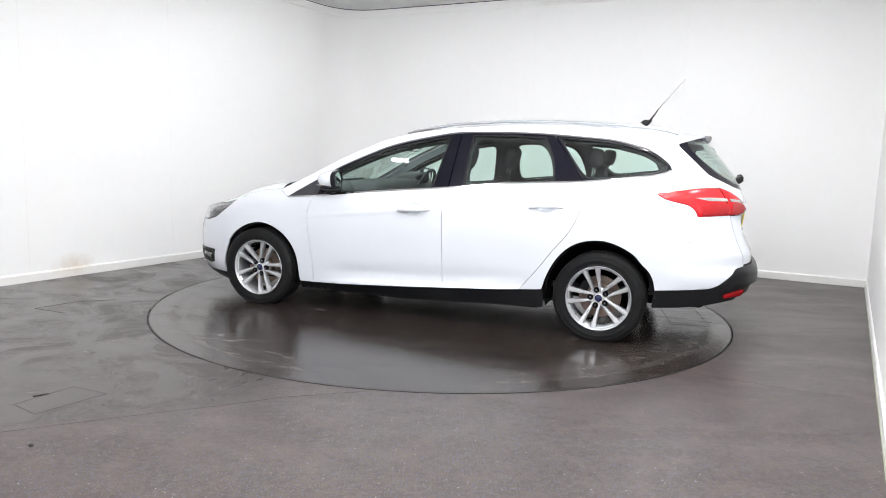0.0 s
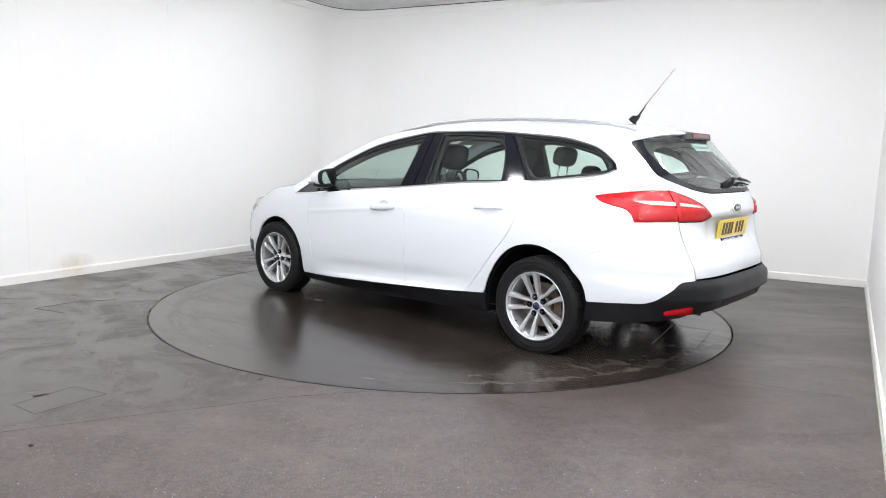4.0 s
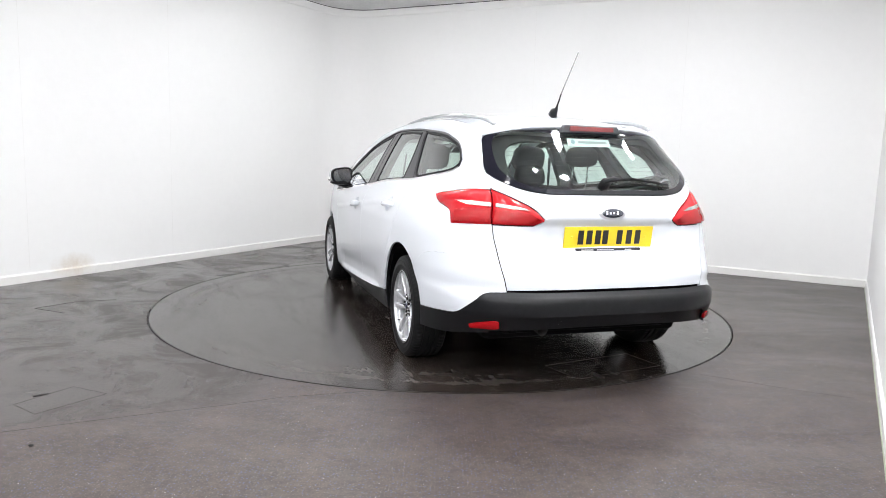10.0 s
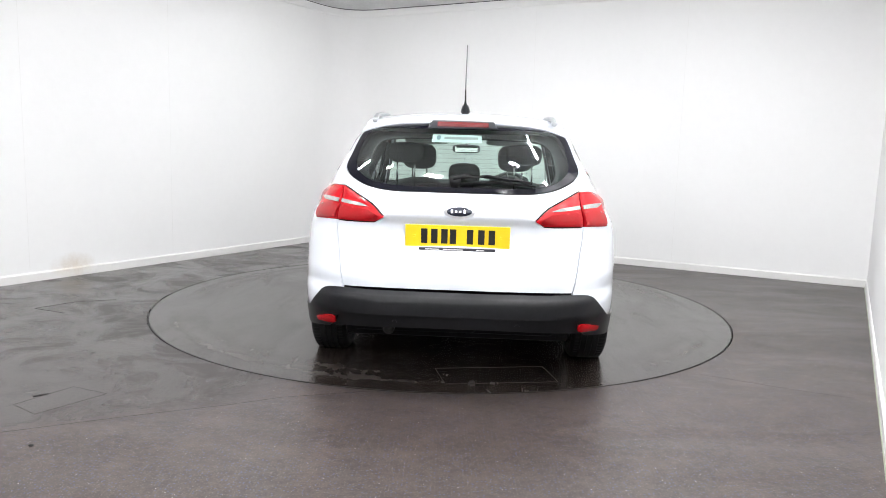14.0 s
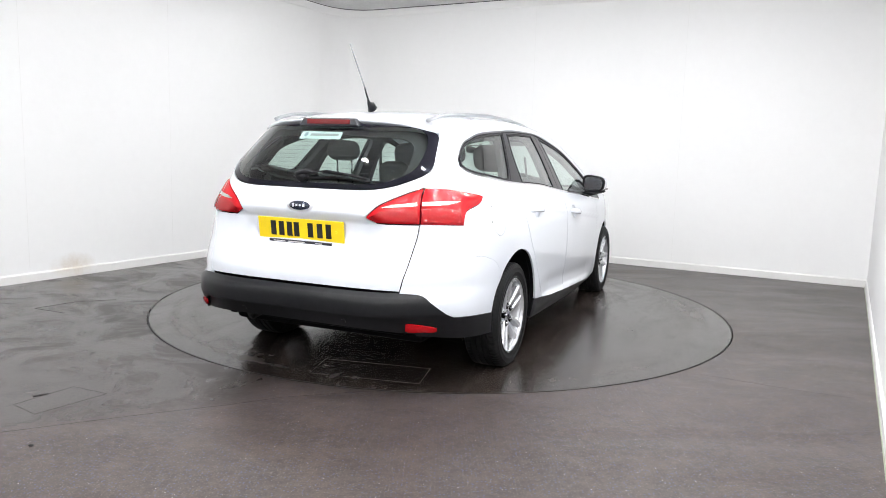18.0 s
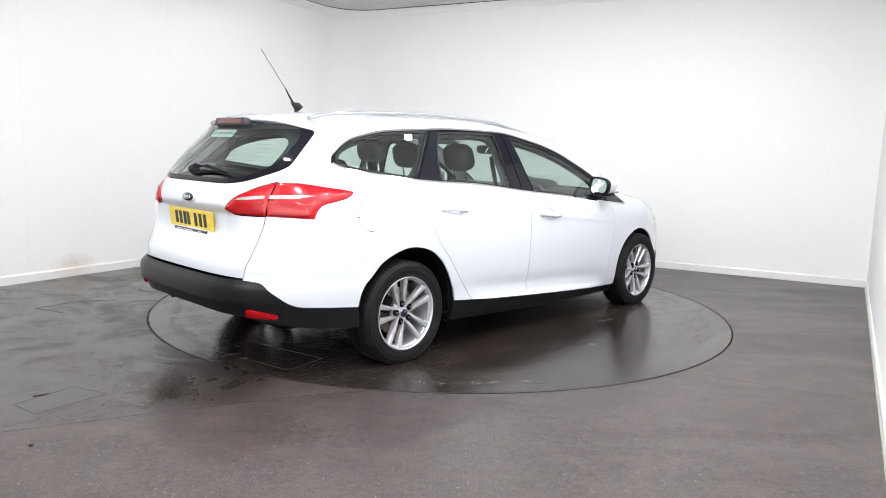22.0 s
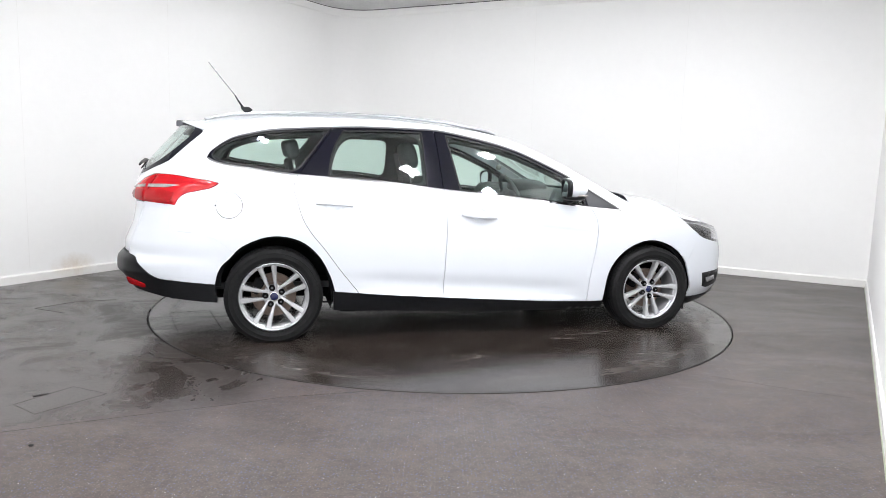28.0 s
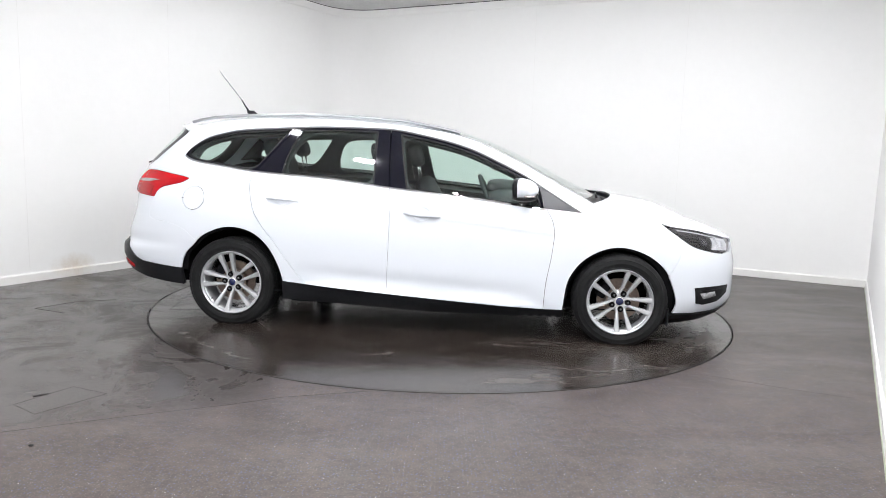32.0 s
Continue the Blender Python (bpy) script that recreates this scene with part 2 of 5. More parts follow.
def run_along(name, path, profile, material, smooth=False):
    """A profile of (distance into the room, height) drawn along a path of wall points; the room lies on the path's right."""
    rows = []
    for k, p in enumerate(path):
        d = (path[min(k + 1, len(path) - 1)] - path[max(k - 1, 0)]).normalized()
        n = Vector((d.y, -d.x, 0))
        rows.append([(p.x + n.x * q, p.y + n.y * q, z) for q, z in profile])
    m = len(profile)
    verts = [v for r in rows for v in r]
    faces = [(i * m + j, (i + 1) * m + j, (i + 1) * m + (j + 1) % m, i * m + (j + 1) % m) for i in range(len(rows) - 1) for j in range(m)]
    faces += [tuple(range(m)), tuple(range((len(rows) - 1) * m, len(rows) * m))[::-1]]
    me = mesh_from(name, verts, faces, material, False)
    bm = bmesh.new()
    bm.from_mesh(me)
    bmesh.ops.recalc_face_normals(bm, faces=bm.faces)
    if smooth:
        for f in bm.faces:
            f.smooth = True
        for e in bm.edges:
            e.smooth = e.calc_face_angle(0) < 0.5
    bm.to_mesh(me)
    bm.free()
    return tagged(new(name, me), kind="structure")


wall_profile = [(0, 0), (0, CEIL + 0.3), (-0.2, CEIL + 0.3), (-0.2, 0)]
run_along("wall_west", [A, P0], wall_profile, WHITE_WALL)
run_along("wall_corner", BEND, wall_profile, WHITE_WALL, True)
run_along("wall_north", [P2, RIGHT_CORNER + BACK_DIR * 0.2], wall_profile, WHITE_WALL)
wall_piece("wall_east", D, RIGHT_CORNER, 0.2, 0, CEIL + 0.3, WHITE_WALL, -left_out)
# unseen wall behind the camera, added to close the room and bounce light
wall_piece("bounce_wall_south", A, D, 0.2, 0, CEIL + 0.3, WHITE_WALL, -LEFT_DIR)


def board(high):
    return [(0, 0), (0.014, 0), (0.014, high - 0.012), (0.006, high), (0, high)]


BACK_RUN = [A] + BEND + [RIGHT_CORNER]
run_along("baseboard", BACK_RUN, board(0.080), SKIRT)
run_along("baseboard_east", [RIGHT_CORNER, D], board(0.072), SKIRT)
run_along("edge_strip", [RIGHT_CORNER, D], [(0.0145, 0), (0.019, 0), (0.018, 0.006), (0.0145, 0.008)], mat("edge_tape", (0.36, 0.39, 0.29), 0.5))
run_along("cornice", BACK_RUN, [(0, 2.945), (0.006, 2.94), (0.016, 2.955), (0.018, 3.031), (0, 3.031)], WHITE_WALL)
# no real recess: the gap's shade is a dark strip over the cornice
run_along("painted_gap_shade", BACK_RUN, [(0, 3.031), (0.016, 3.031), (0.016, CEIL), (0, CEIL)], TRIM_DARK)
for base, way, spots in ((CORNER, BACK_DIR, (2.7, 4.42)), (CORNER, -LEFT_DIR, (2.9, 4.4))):
    for d in spots:
        p, proud = base + way * d, 0.0004 if way == BACK_DIR else -0.0004
        run_along("wall_joint", [p, p + way * 0.002], [(0, 0.1), (0, 2.93), (proud, 2.93), (proud, 0.1)], SKIRT)
DISC_R = 2.227


def floor_sheet():
    n = 96
    verts, faces = [], []
    for k in range(n):
        a = 2 * math.pi * k / n
        c, q = math.cos(a), math.sin(a)
        verts += [((DISC_R + 0.005) * c, (DISC_R + 0.005) * q, 0), ((DISC_R + 0.005) * c, (DISC_R + 0.005) * q, -0.06), (3.2 * c, 3.2 * q, 0), (14 * c, 14 * q, 0)]
    for k in range(n):
        i, j = 4 * k, 4 * ((k + 1) % n)
        faces += [(i + 1, i, j, j + 1), (i, i + 2, j + 2, j), (i + 2, i + 3, j + 3, j + 2)]
    return tagged(new("floor", mesh_from("floor", verts, faces, FLOOR, False)), kind="structure")


floor_sheet()
bm = box_bm(-9, 9, -12, 9, CEIL, CEIL + 0.1)
tagged(new("ceiling", bm_mesh("ceiling", bm, CEILING, False)), kind="structure")
bm = bmesh.new()
bmesh.ops.create_circle(bm, cap_ends=True, segments=160, radius=DISC_R - 0.006)
top = list(bm.faces)
r = bmesh.ops.extrude_face_region(bm, geom=top)
bmesh.ops.translate(bm, verts=[v for v in r["geom"] if isinstance(v, bmesh.types.BMVert)], vec=(0, 0, -0.05))
bmesh.ops.recalc_face_normals(bm, faces=bm.faces)
turntable = tagged(new("turntable", bm_mesh("turntable", bm, DISC, False)), "wet dark grey round turntable set flush in the floor", "turntable")
pit = bmesh.new()
bmesh.ops.create_circle(pit, cap_ends=True, segments=64, radius=DISC_R + 0.05)
tagged(put("pit_floor", bm_mesh("pit_floor", pit, DARK, False), None, pose(0, 0, -0.06)), kind="structure")

# ceiling spots; several are unseen extras that fill the car's sides and the walls
LAMPS_AND_FILL = [(-1.6, 0.1), (-1.8, -1.5), (-1.2, -2.3), (-0.3, -3.0), (0.7, -2.5), (1.3, -1.9), (1.6, -1.0), (-1.6, -4.0), (-0.7, -4.9), (-1.5, -6.2), (-2.8, -5.0), (-2.6, -7.2), (-1.0, 1.7), (0.3, 1.1), (1.9, 0.2), (-2.4, -3.2), (-3.6, -6.4), (-1.3, -7.5), (-2.0, -7.9), (-0.5, -6.3), (-4.6, -6.5), (-3.2, -7.4), (1.1, -3.4), (2.3, -1.5), (0.0, -5.3), (-3.6, -3.2), (1.7, -2.6), (0.6, -4.2)]
for x, y in LAMPS_AND_FILL:
    lamp = tagged(new("ceiling_light"), "small oblong white ceiling light, switched on", "ceiling light", "ceiling lights")
    lamp.matrix_basis = pose(x, y, CEIL, 0, 0, -28)
    part("diffuser", box_bm(-0.10, 0.10, -0.046, 0.046, -0.026, -0.016), GLOW, lamp)
    part("frame", box_bm(-0.112, 0.112, -0.058, 0.058, -0.016, 0.0), WHITE_WALL, lamp)

# ---- the car ----
# Car space: x forward from the rear axle, y to the car's left, z up from the floor.
CAR_AT = Matrix.Translation((-1.356, -0.178, 0))
car = tagged(new("estate_car"), "white five-door estate car with black lower trim on a turntable", "car")

W_OF_Z = pchip([(0.10, 0.80), (0.22, 0.881), (0.32, 0.894), (0.5, 0.903), (0.65, 0.906), (0.78, 0.902), (0.87, 0.882), (0.95, 0.845), (1.05, 0.798), (1.2, 0.725), (1.35, 0.640), (1.42, 0.590), (1.46, 0.52)])
TAIL_OF_Z = pchip([(0.10, -0.70), (0.21, -0.86), (0.27, -0.925), (0.352, -0.960), (0.42, -0.988), (0.43, -0.993), (0.500, -0.989), (0.507, -0.984), (0.538, -0.952), (0.548, -0.949), (0.60, -0.948), (0.654, -0.93), (0.755, -0.897), (0.83, -0.885), (0.92, -0.882), (1.0, -0.862), (1.08, -0.826), (1.355, -0.60), (1.45, -0.53)])
NOSE_OF_Z = pchip([(0.10, 3.30), (0.2, 3.47), (0.3, 3.54), (0.5, 3.54), (0.6, 3.52), (0.67, 3.50), (0.75, 3.42), (0.85, 3.25), (1.5, 3.0)])
RING = [(-1.47, -0.88, 0), (-1.28, -0.877, 0.217), (-1.094, -0.866, 0.43), (-0.883, -0.80, 0.66), (-0.635, -0.62, 0.855), (-0.452, -0.452, 0.93), (-0.3, -0.30, 0.962), (0, 0, 0.985), (0.5, 0.5, 1.0), (1.5, 1.5, 1.0), (2.2, 2.2, 0.985), (2.6, 2.6, 0.968), (2.9, 2.89, 0.928), (3.11, 3.08, 0.866), (3.34, 3.28, 0.765), (3.54, 3.42, 0.60), (3.755, 3.50, 0.33), (4.03, 3.54, 0)]
RING_X = pchip([(a, b) for a, b, _ in RING])
RING_Y = pchip([(a, c) for a, _, c in RING])
TAIL_PULL = pchip([(-1.47, 1), (-0.88, 1), (-0.635, 0.9), (-0.3, 0.45), (0.1, 0.0), (0.2, 0)])
DENT = pchip([(0.60, 0), (0.68, 0.006), (0.75, 0.026), (0.80, 0.029), (0.884, 0.027), (0.894, -0.004), (0.94, 0.0), (1.0, 0)])
NOSE_PULL = pchip([(2.4, 0), (2.6, 0), (2.9, 0.35), (3.34, 0.95), (4.03, 1)])


def skin(s, z, out=0.0):
    """The car's wrap-round side surface: s runs from the tail's middle (-1.47) along the side, where it is x, to the nose's middle (4.03)."""
    s, z = np.asarray(s, float), np.asarray(z, float)
    x = RING_X(s) + (TAIL_OF_Z(z) + 0.88) * TAIL_PULL(s) + (NOSE_OF_Z(z) - 3.54) * NOSE_PULL(s)
    dent = DENT(z) * np.clip((-1.0 - s) / 0.12, 0, 1)
    x = x + dent
    square = 1 + 0.07 * np.exp(-((s + 0.72) / 0.2) ** 2) * np.clip((z - 1.0) / 0.15, 0, 1)
    taper = square - 0.055 * np.clip((0.7 - s) / 1.2, 0, 1) ** 1.5 * np.clip((z - 0.9) / 0.3, 0, 1)
    y = W_OF_Z(z) * RING_Y(s) * taper
    door = np.clip((s - 0.45) / 0.25, 0, 1) * np.clip((2.12 - s) / 0.25, 0, 1)
    ridge = 0.330 - 0.052 * s
    y = y + door * (0.021 * np.exp(-((z - ridge) / 0.017) ** 2) - 0.010 * np.exp(-((z - ridge - 0.085) / 0.05) ** 2))
    fold = 0.948 - 0.105 * s
    y = y + 0.0045 * np.exp(-np.abs((z - fold) / 0.010) ** 2) * np.clip((s - 0.15) / 0.3, 0, 1) * np.clip((2.35 - s) / 0.2, 0, 1)
    p = np.stack([x, y, z], -1)
    return p + out * skin_normal(s, z) if np.any(out) else p


def skin_normal(s, z):
    e = 0.004
    a = skin(s + e, z) - skin(s - e, z)
    b = skin(s, z + e) - skin(s, z - e)
    n = np.cross(b, a)
    return n / np.maximum(np.linalg.norm(n, axis=-1, keepdims=True), 1e-9)


# ---- panels ----
from mathutils.geometry import delaunay_2d_cdt


def rear_skin(u, z, out=0.0):
    """The tail across the car: u is 0 in the middle, positive on the car's left."""
    p = skin(np.abs(u) - 1.47, z, out)
    p[..., 1] *= np.where(np.asarray(u) < 0, -1, 1)
    return p


def nose_skin(u, z, out=0.0):
    p = skin(4.03 - np.abs(u), z, out)
    p[..., 1] *= np.where(np.asarray(u) < 0, -1, 1)
    return p


def spline(pts, step=0.02):
    """A rounded line through points (centripetal Catmull-Rom)."""
    p = [np.array(q, float) for q in pts]
    p = [2 * p[0] - p[1]] + p + [2 * p[-1] - p[-2]]
    res = []
    for k in range(1, len(p) - 2):
        a, b, c, d = p[k - 1:k + 3]
        t1 = max(np.linalg.norm(b - a), 1e-6) ** 0.5
        t2 = t1 + max(np.linalg.norm(c - b), 1e-6) ** 0.5
        t3 = t2 + max(np.linalg.norm(d - c), 1e-6) ** 0.5
        n = max(1, int(np.linalg.norm(c - b) / step))
        for j in range(n):
            t = t1 + (t2 - t1) * j / n
            a1, a2, a3 = a + (b - a) * t / t1, b + (c - b) * (t - t1) / (t2 - t1), c + (d - c) * (t - t2) / (t3 - t2)
            b1, b2 = a1 + (a2 - a1) * t / t2, a2 + (a3 - a2) * (t - t1) / (t3 - t1)
            res.append(b1 + (b2 - b1) * (t - t1) / (t2 - t1))
    return [tuple(q) for q in res] + [tuple(p[-2])]


def line(pts, step=0.03):
    res = []
    for a, b in zip(pts, pts[1:]):
        n = max(1, int(math.dist(a, b) / step))
        res += [(a[0] + (b[0] - a[0]) * j / n, a[1] + (b[1] - a[1]) * j / n) for j in range(n)]
    return res + [tuple(pts[-1])]


def loop(*runs):
    """Joins runs of points into one closed outline."""
    res = []
    for r in runs:
        for q in r:
            if not res or math.dist(res[-1], q) > 1e-3:
                res.append(tuple(map(float, q)))
    if math.dist(res[0], res[-1]) < 1e-3:
        res.pop()
    return res


def inset(poly, d):
    """The outline drawn in by d (out when d is negative)."""
    n = len(poly)
    area = sum(poly[k][0] * poly[(k + 1) % n][1] - poly[(k + 1) % n][0] * poly[k][1] for k in range(n))
    sg = 1 if area > 0 else -1
    res = []
    for k in range(n):
        a, b, c = Vector(poly[k - 1]), Vector(poly[k]), Vector(poly[(k + 1) % n])
        e1, e2 = (b - a).normalized(), (c - b).normalized()
        n1, n2 = Vector((-e1.y, e1.x)) * sg, Vector((-e2.y, e2.x)) * sg
        m = n1 + n2
        m = m / max(m.length_squared, 0.6) * 2 if m.length > 1e-6 else n1
        res.append(tuple(b + m * d))
    return res


def soften(poly, times):
    """Rounds the corners of an outline."""
    q = np.array(line(list(poly) + [poly[0]], 0.012)[:-1])
    for _ in range(times):
        q = 0.25 * np.roll(q, 1, 0) + 0.5 * q + 0.25 * np.roll(q, -1, 0)
    return [tuple(p) for p in q[::2]]


def within(poly, pts):
    q = np.array(poly)
    x, y = pts[:, 0], pts[:, 1]
    ok = np.zeros(len(pts), bool)
    for (x0, y0), (x1, y1) in zip(q, np.roll(q, -1, 0)):
        if y0 != y1:
            cross = ((y0 > y) != (y1 > y)) & (x < (x1 - x0) * (y - y0) / (y1 - y0) + x0)
            ok ^= cross
    return ok


def gap_to(poly, pts):
    q = np.array(poly)
    best = np.full(len(pts), 9.0)
    for a, b in zip(q, np.roll(q, -1, 0)):
        d = b - a
        t = np.clip(((pts - a) @ d) / max(d @ d, 1e-12), 0, 1)
        best = np.minimum(best, np.linalg.norm(pts - a - t[:, None] * d, axis=1))
    return best


def tri_fill(outer, holes, step):
    o = np.array(outer)
    g = np.stack(np.meshgrid(np.arange(o[:, 0].min(), o[:, 0].max(), step), np.arange(o[:, 1].min(), o[:, 1].max(), step)), -1).reshape(-1, 2)
    g = g[within(outer, g)] if len(g) else g
    keep = gap_to(outer, g) > step * 0.5
    for h in holes:
        keep &= ~within(h, g) & (gap_to(h, g) > step * 0.5)
    g = g[keep]
    pts = [Vector(p) for p in outer]
    edges = [(k, (k + 1) % len(outer)) for k in range(len(outer))]
    for h in holes:
        b = len(pts)
        pts += [Vector(p) for p in h]
        edges += [(b + k, b + (k + 1) % len(h)) for k in range(len(h))]
    pts += [Vector(p) for p in g]
    v, _, f, *_ = delaunay_2d_cdt(pts, edges, [], 0, 1e-6)
    v = np.array([tuple(p) for p in v])
    f = np.array([t for t in f if len(t) == 3])
    cen = v[f].mean(1)
    ok = within(outer, cen)
    for h in holes:
        ok &= ~within(h, cen)
    return v, f[ok]


def panel_mesh(name, outline, material, surf=skin, out=0.0, depth=0.012, step=0.03, gap=0.0, holes=(), side=1, back=False, bulge=0.0, reach=0.0):
    """A curved sheet on the car's skin inside an outline, with edges that turn in by depth. bulge rounds it up away from its edge."""
    outer = inset(outline, gap) if gap else outline
    holes = [list(h) for h in holes]
    v2, f = tri_fill(outer, holes, step)
    lift = np.full(len(v2), out)
    if bulge:
        d = np.clip(gap_to(outer, v2) / (reach or max(abs(bulge) * 4, 0.02)), 0, 1)
        lift = out + bulge * (1 - (1 - d) ** 2)
    p = surf(v2[:, 0], v2[:, 1], lift[:, None])
    a, b, c = p[f[:, 0]], p[f[:, 1]], p[f[:, 2]]
    ref = surf(v2[f[:, 0], 0], v2[f[:, 0], 1], 0.05) - surf(v2[f[:, 0], 0], v2[f[:, 0], 1])
    flip = (np.cross(b - a, c - a) * ref).sum(1) < 0
    f = np.where(flip[:, None], f[:, ::-1], f)
    verts, faces = [tuple(q) for q in p], [tuple(int(i) for i in t) for t in f]
    inner = surf(v2[:, 0], v2[:, 1], lift[:, None] - depth)
    if depth:
        seen = {}
        for t in faces:
            for k in range(3):
                e = (t[k], t[(k + 1) % 3])
                seen[e] = 1
        rim = [e for e in seen if (e[1], e[0]) not in seen]
        ids = {}
        for a, b in rim:
            for i in (a, b):
                if i not in ids:
                    ids[i] = len(verts)
                    verts += [tuple(p[i]), tuple(inner[i])]
            faces.append((ids[b], ids[a], ids[a] + 1, ids[b] + 1))
    if back:
        base = len(verts)
        verts += [tuple(q) for q in inner]
        faces += [tuple(int(base + i) for i in t[::-1]) for t in f]
    if side < 0:
        verts = [(x, -y, z) for x, y, z in verts]
        faces = [t[::-1] for t in faces]
    return mesh_from(name, verts, faces, material)


def panel(name, outline, material, label="", parent=None, m=None, **kw):
    return put(name, panel_mesh(name, outline, material, **kw), parent or car, CAR_AT if parent is None else None, label)


def both(name, outline, material, label="", **kw):
    """The same panel on the car's left and on its right."""
    return [panel(name, outline, material, label, side=k, **kw) for k in (1, -1)]


def mirrored(half):
    """A closed outline across the middle from its left half, which starts and ends at u = 0."""
    return loop(half, [(-u, z) for u, z in half[::-1]])


def shift(pts, du):
    return [(s + du, z) for s, z in pts]


# lines of the side view, (s, z)
BELT = spline([(-0.475, 1.150), (-0.44, 1.133), (-0.385, 1.119), (-0.12, 1.084), (0.17, 1.052), (0.665, 1.022), (1.09, 0.975), (1.72, 0.917), (2.165, 0.867), (2.37, 0.851)])
WIN_TOP = spline([(-0.475, 1.150), (-0.478, 1.186), (-0.42, 1.243), (-0.34, 1.283), (-0.235, 1.305), (-0.06, 1.331), (0.245, 1.354), (0.635, 1.372), (1.02, 1.368), (1.33, 1.322), (1.6, 1.254), (1.795, 1.173), (1.98, 1.085), (2.17, 0.972), (2.37, 0.851)])
GUTTER = [(-0.62, 1.362), (-0.31, 1.395), (0.23, 1.425), (0.625, 1.427), (1.02, 1.407), (1.405, 1.362), (1.6, 1.316), (1.795, 1.238), (1.98, 1.151), (2.17, 1.049), (2.42, 0.915)]
GUTTER_Z = pchip(GUTTER)
BELT_Z = pchip([(-0.475, 1.15), (-0.385, 1.119), (-0.12, 1.084), (0.17, 1.052), (0.665, 1.022), (1.09, 0.975), (1.72, 0.917), (2.165, 0.867), (2.37, 0.851)])
TOP_Z = pchip([(-0.478, 1.186), (-0.42, 1.243), (-0.34, 1.283), (-0.235, 1.305), (-0.06, 1.331), (0.245, 1.354), (0.635, 1.372), (1.02, 1.368), (1.33, 1.322), (1.6, 1.254), (1.795, 1.173), (1.98, 1.085), (2.17, 0.972), (2.37, 0.851)])
REAR_CUT = spline([(0.150, 1.053), (0.125, 0.980), (0.145, 0.890), (0.18, 0.781), (0.235, 0.690), (0.31, 0.598), (0.42, 0.449), (0.533, 0.310)])
MID_CUT = spline([(1.09, 0.975), (1.103, 0.918), (1.105, 0.735), (1.095, 0.432), (1.09, 0.268)])
FRONT_CUT = spline([(2.135, 0.871), (2.175, 0.802), (2.19, 0.728), (2.18, 0.577), (2.15, 0.385), (2.14, 0.211)])
SEAM = spline([(-0.588, 0.857), (-0.612, 0.786), (-0.610, 0.735), (-0.575, 0.706), (-0.435, 0.690), (-0.315, 0.651), (-0.215, 0.570)])
SILL_TOP = pchip([(0.33, 0.325), (0.68, 0.298), (1.09, 0.270), (1.63, 0.236), (2.14, 0.211), (2.30, 0.208)])
ARCH_R = spline([(0.378, 0.322), (0.345, 0.428), (0.27, 0.559), (0.16, 0.648), (-0.01, 0.676), (-0.17, 0.613), (-0.265, 0.500), (-0.312, 0.379)])
ARCH_F = spline([(2.265, 0.211), (2.30, 0.427), (2.405, 0.564), (2.59, 0.640), (2.80, 0.598), (2.94, 0.491), (3.015, 0.351), (3.06, 0.199)])
BUMPER_TOP = spline([(-0.312, 0.379), (-0.44, 0.391), (-0.55, 0.402), (-0.605, 0.408), (-0.65, 0.430), (-0.72, 0.480), (-0.765, 0.514), (-0.81, 0.531), (-0.91, 0.540)])
GATE_LINE = spline([(-0.828, 0.868), (-0.862, 0.752), (-0.885, 0.643), (-0.908, 0.541)])
LAMP_TOP = spline([(-0.765, 1.041), (-0.64, 1.038), (-0.48, 1.019), (-0.375, 1.005), (-0.335, 0.996)])
LAMP_LOW = spline([(-0.335, 0.990), (-0.37, 0.967), (-0.45, 0.946), (-0.525, 0.928), (-0.565, 0.898), (-0.588, 0.857)])
LAMP_BASE = line([(-0.588, 0.857), (-0.725, 0.864), (-0.828, 0.868)])
LAMP_IN = spline([(-0.775, 1.041), (-0.885, 1.006), (-1.015, 0.954), (-1.09, 0.899)]) + line([(-1.092, 0.893), (-1.05, 0.869), (-0.832, 0.869)])


def along(f, a, b, n=24):
    return [(a + (b - a) * k / n, float(f(a + (b - a) * k / n))) for k in range(n + 1)]


G = 0.0016
side_outline = loop(REAR_CUT[::-1], along(BELT_Z, 0.15, -0.475, 20), along(TOP_Z, -0.478, 2.37, 60), [(2.43, 0.895)], along(GUTTER_Z, 2.42, -0.62, 60),
                    spline([(-0.62, 1.362), (-0.665, 1.315), (-0.735, 1.131), (-0.765, 1.085), (-0.77, 1.043)]), LAMP_TOP, LAMP_LOW, SEAM, [q for q in ARCH_R[::-1] if q[0] > -0.205], along(SILL_TOP, 0.378, 0.533, 4))


def ring_of(s, z, rs, rz, n=36):
    return [(s + rs * math.cos(2 * math.pi * k / n), z + rz * math.sin(2 * math.pi * k / n)) for k in range(n)]


panel("side_panel", side_outline, PAINT, side=1, gap=G)
panel("side_panel", side_outline, PAINT, side=-1, gap=G, holes=[ring_of(-0.262, 0.864, 0.080, 0.080)])
panel("fuel_flap", ring_of(-0.262, 0.864, 0.0765, 0.0765), PAINT, "round white fuel flap", side=-1)
panel("flap_notch", ring_of(-0.341, 0.862, 0.0065, 0.004, 12), TRIM_DARK, "dark finger notch of the fuel flap", side=-1, out=0.001, depth=0.004, step=0.006)
both("bumper_cover", loop(SEAM, [q for q in ARCH_R if q[0] < -0.215], BUMPER_TOP, GATE_LINE[::-1], LAMP_BASE[::-1]), PAINT, "white rear bumper cover", gap=-0.0009, step=0.02)
REAR_DISH, FRONT_DISH = ring_of(0.375, 0.884, 0.058, 0.047), ring_of(1.322, 0.817, 0.058, 0.047)
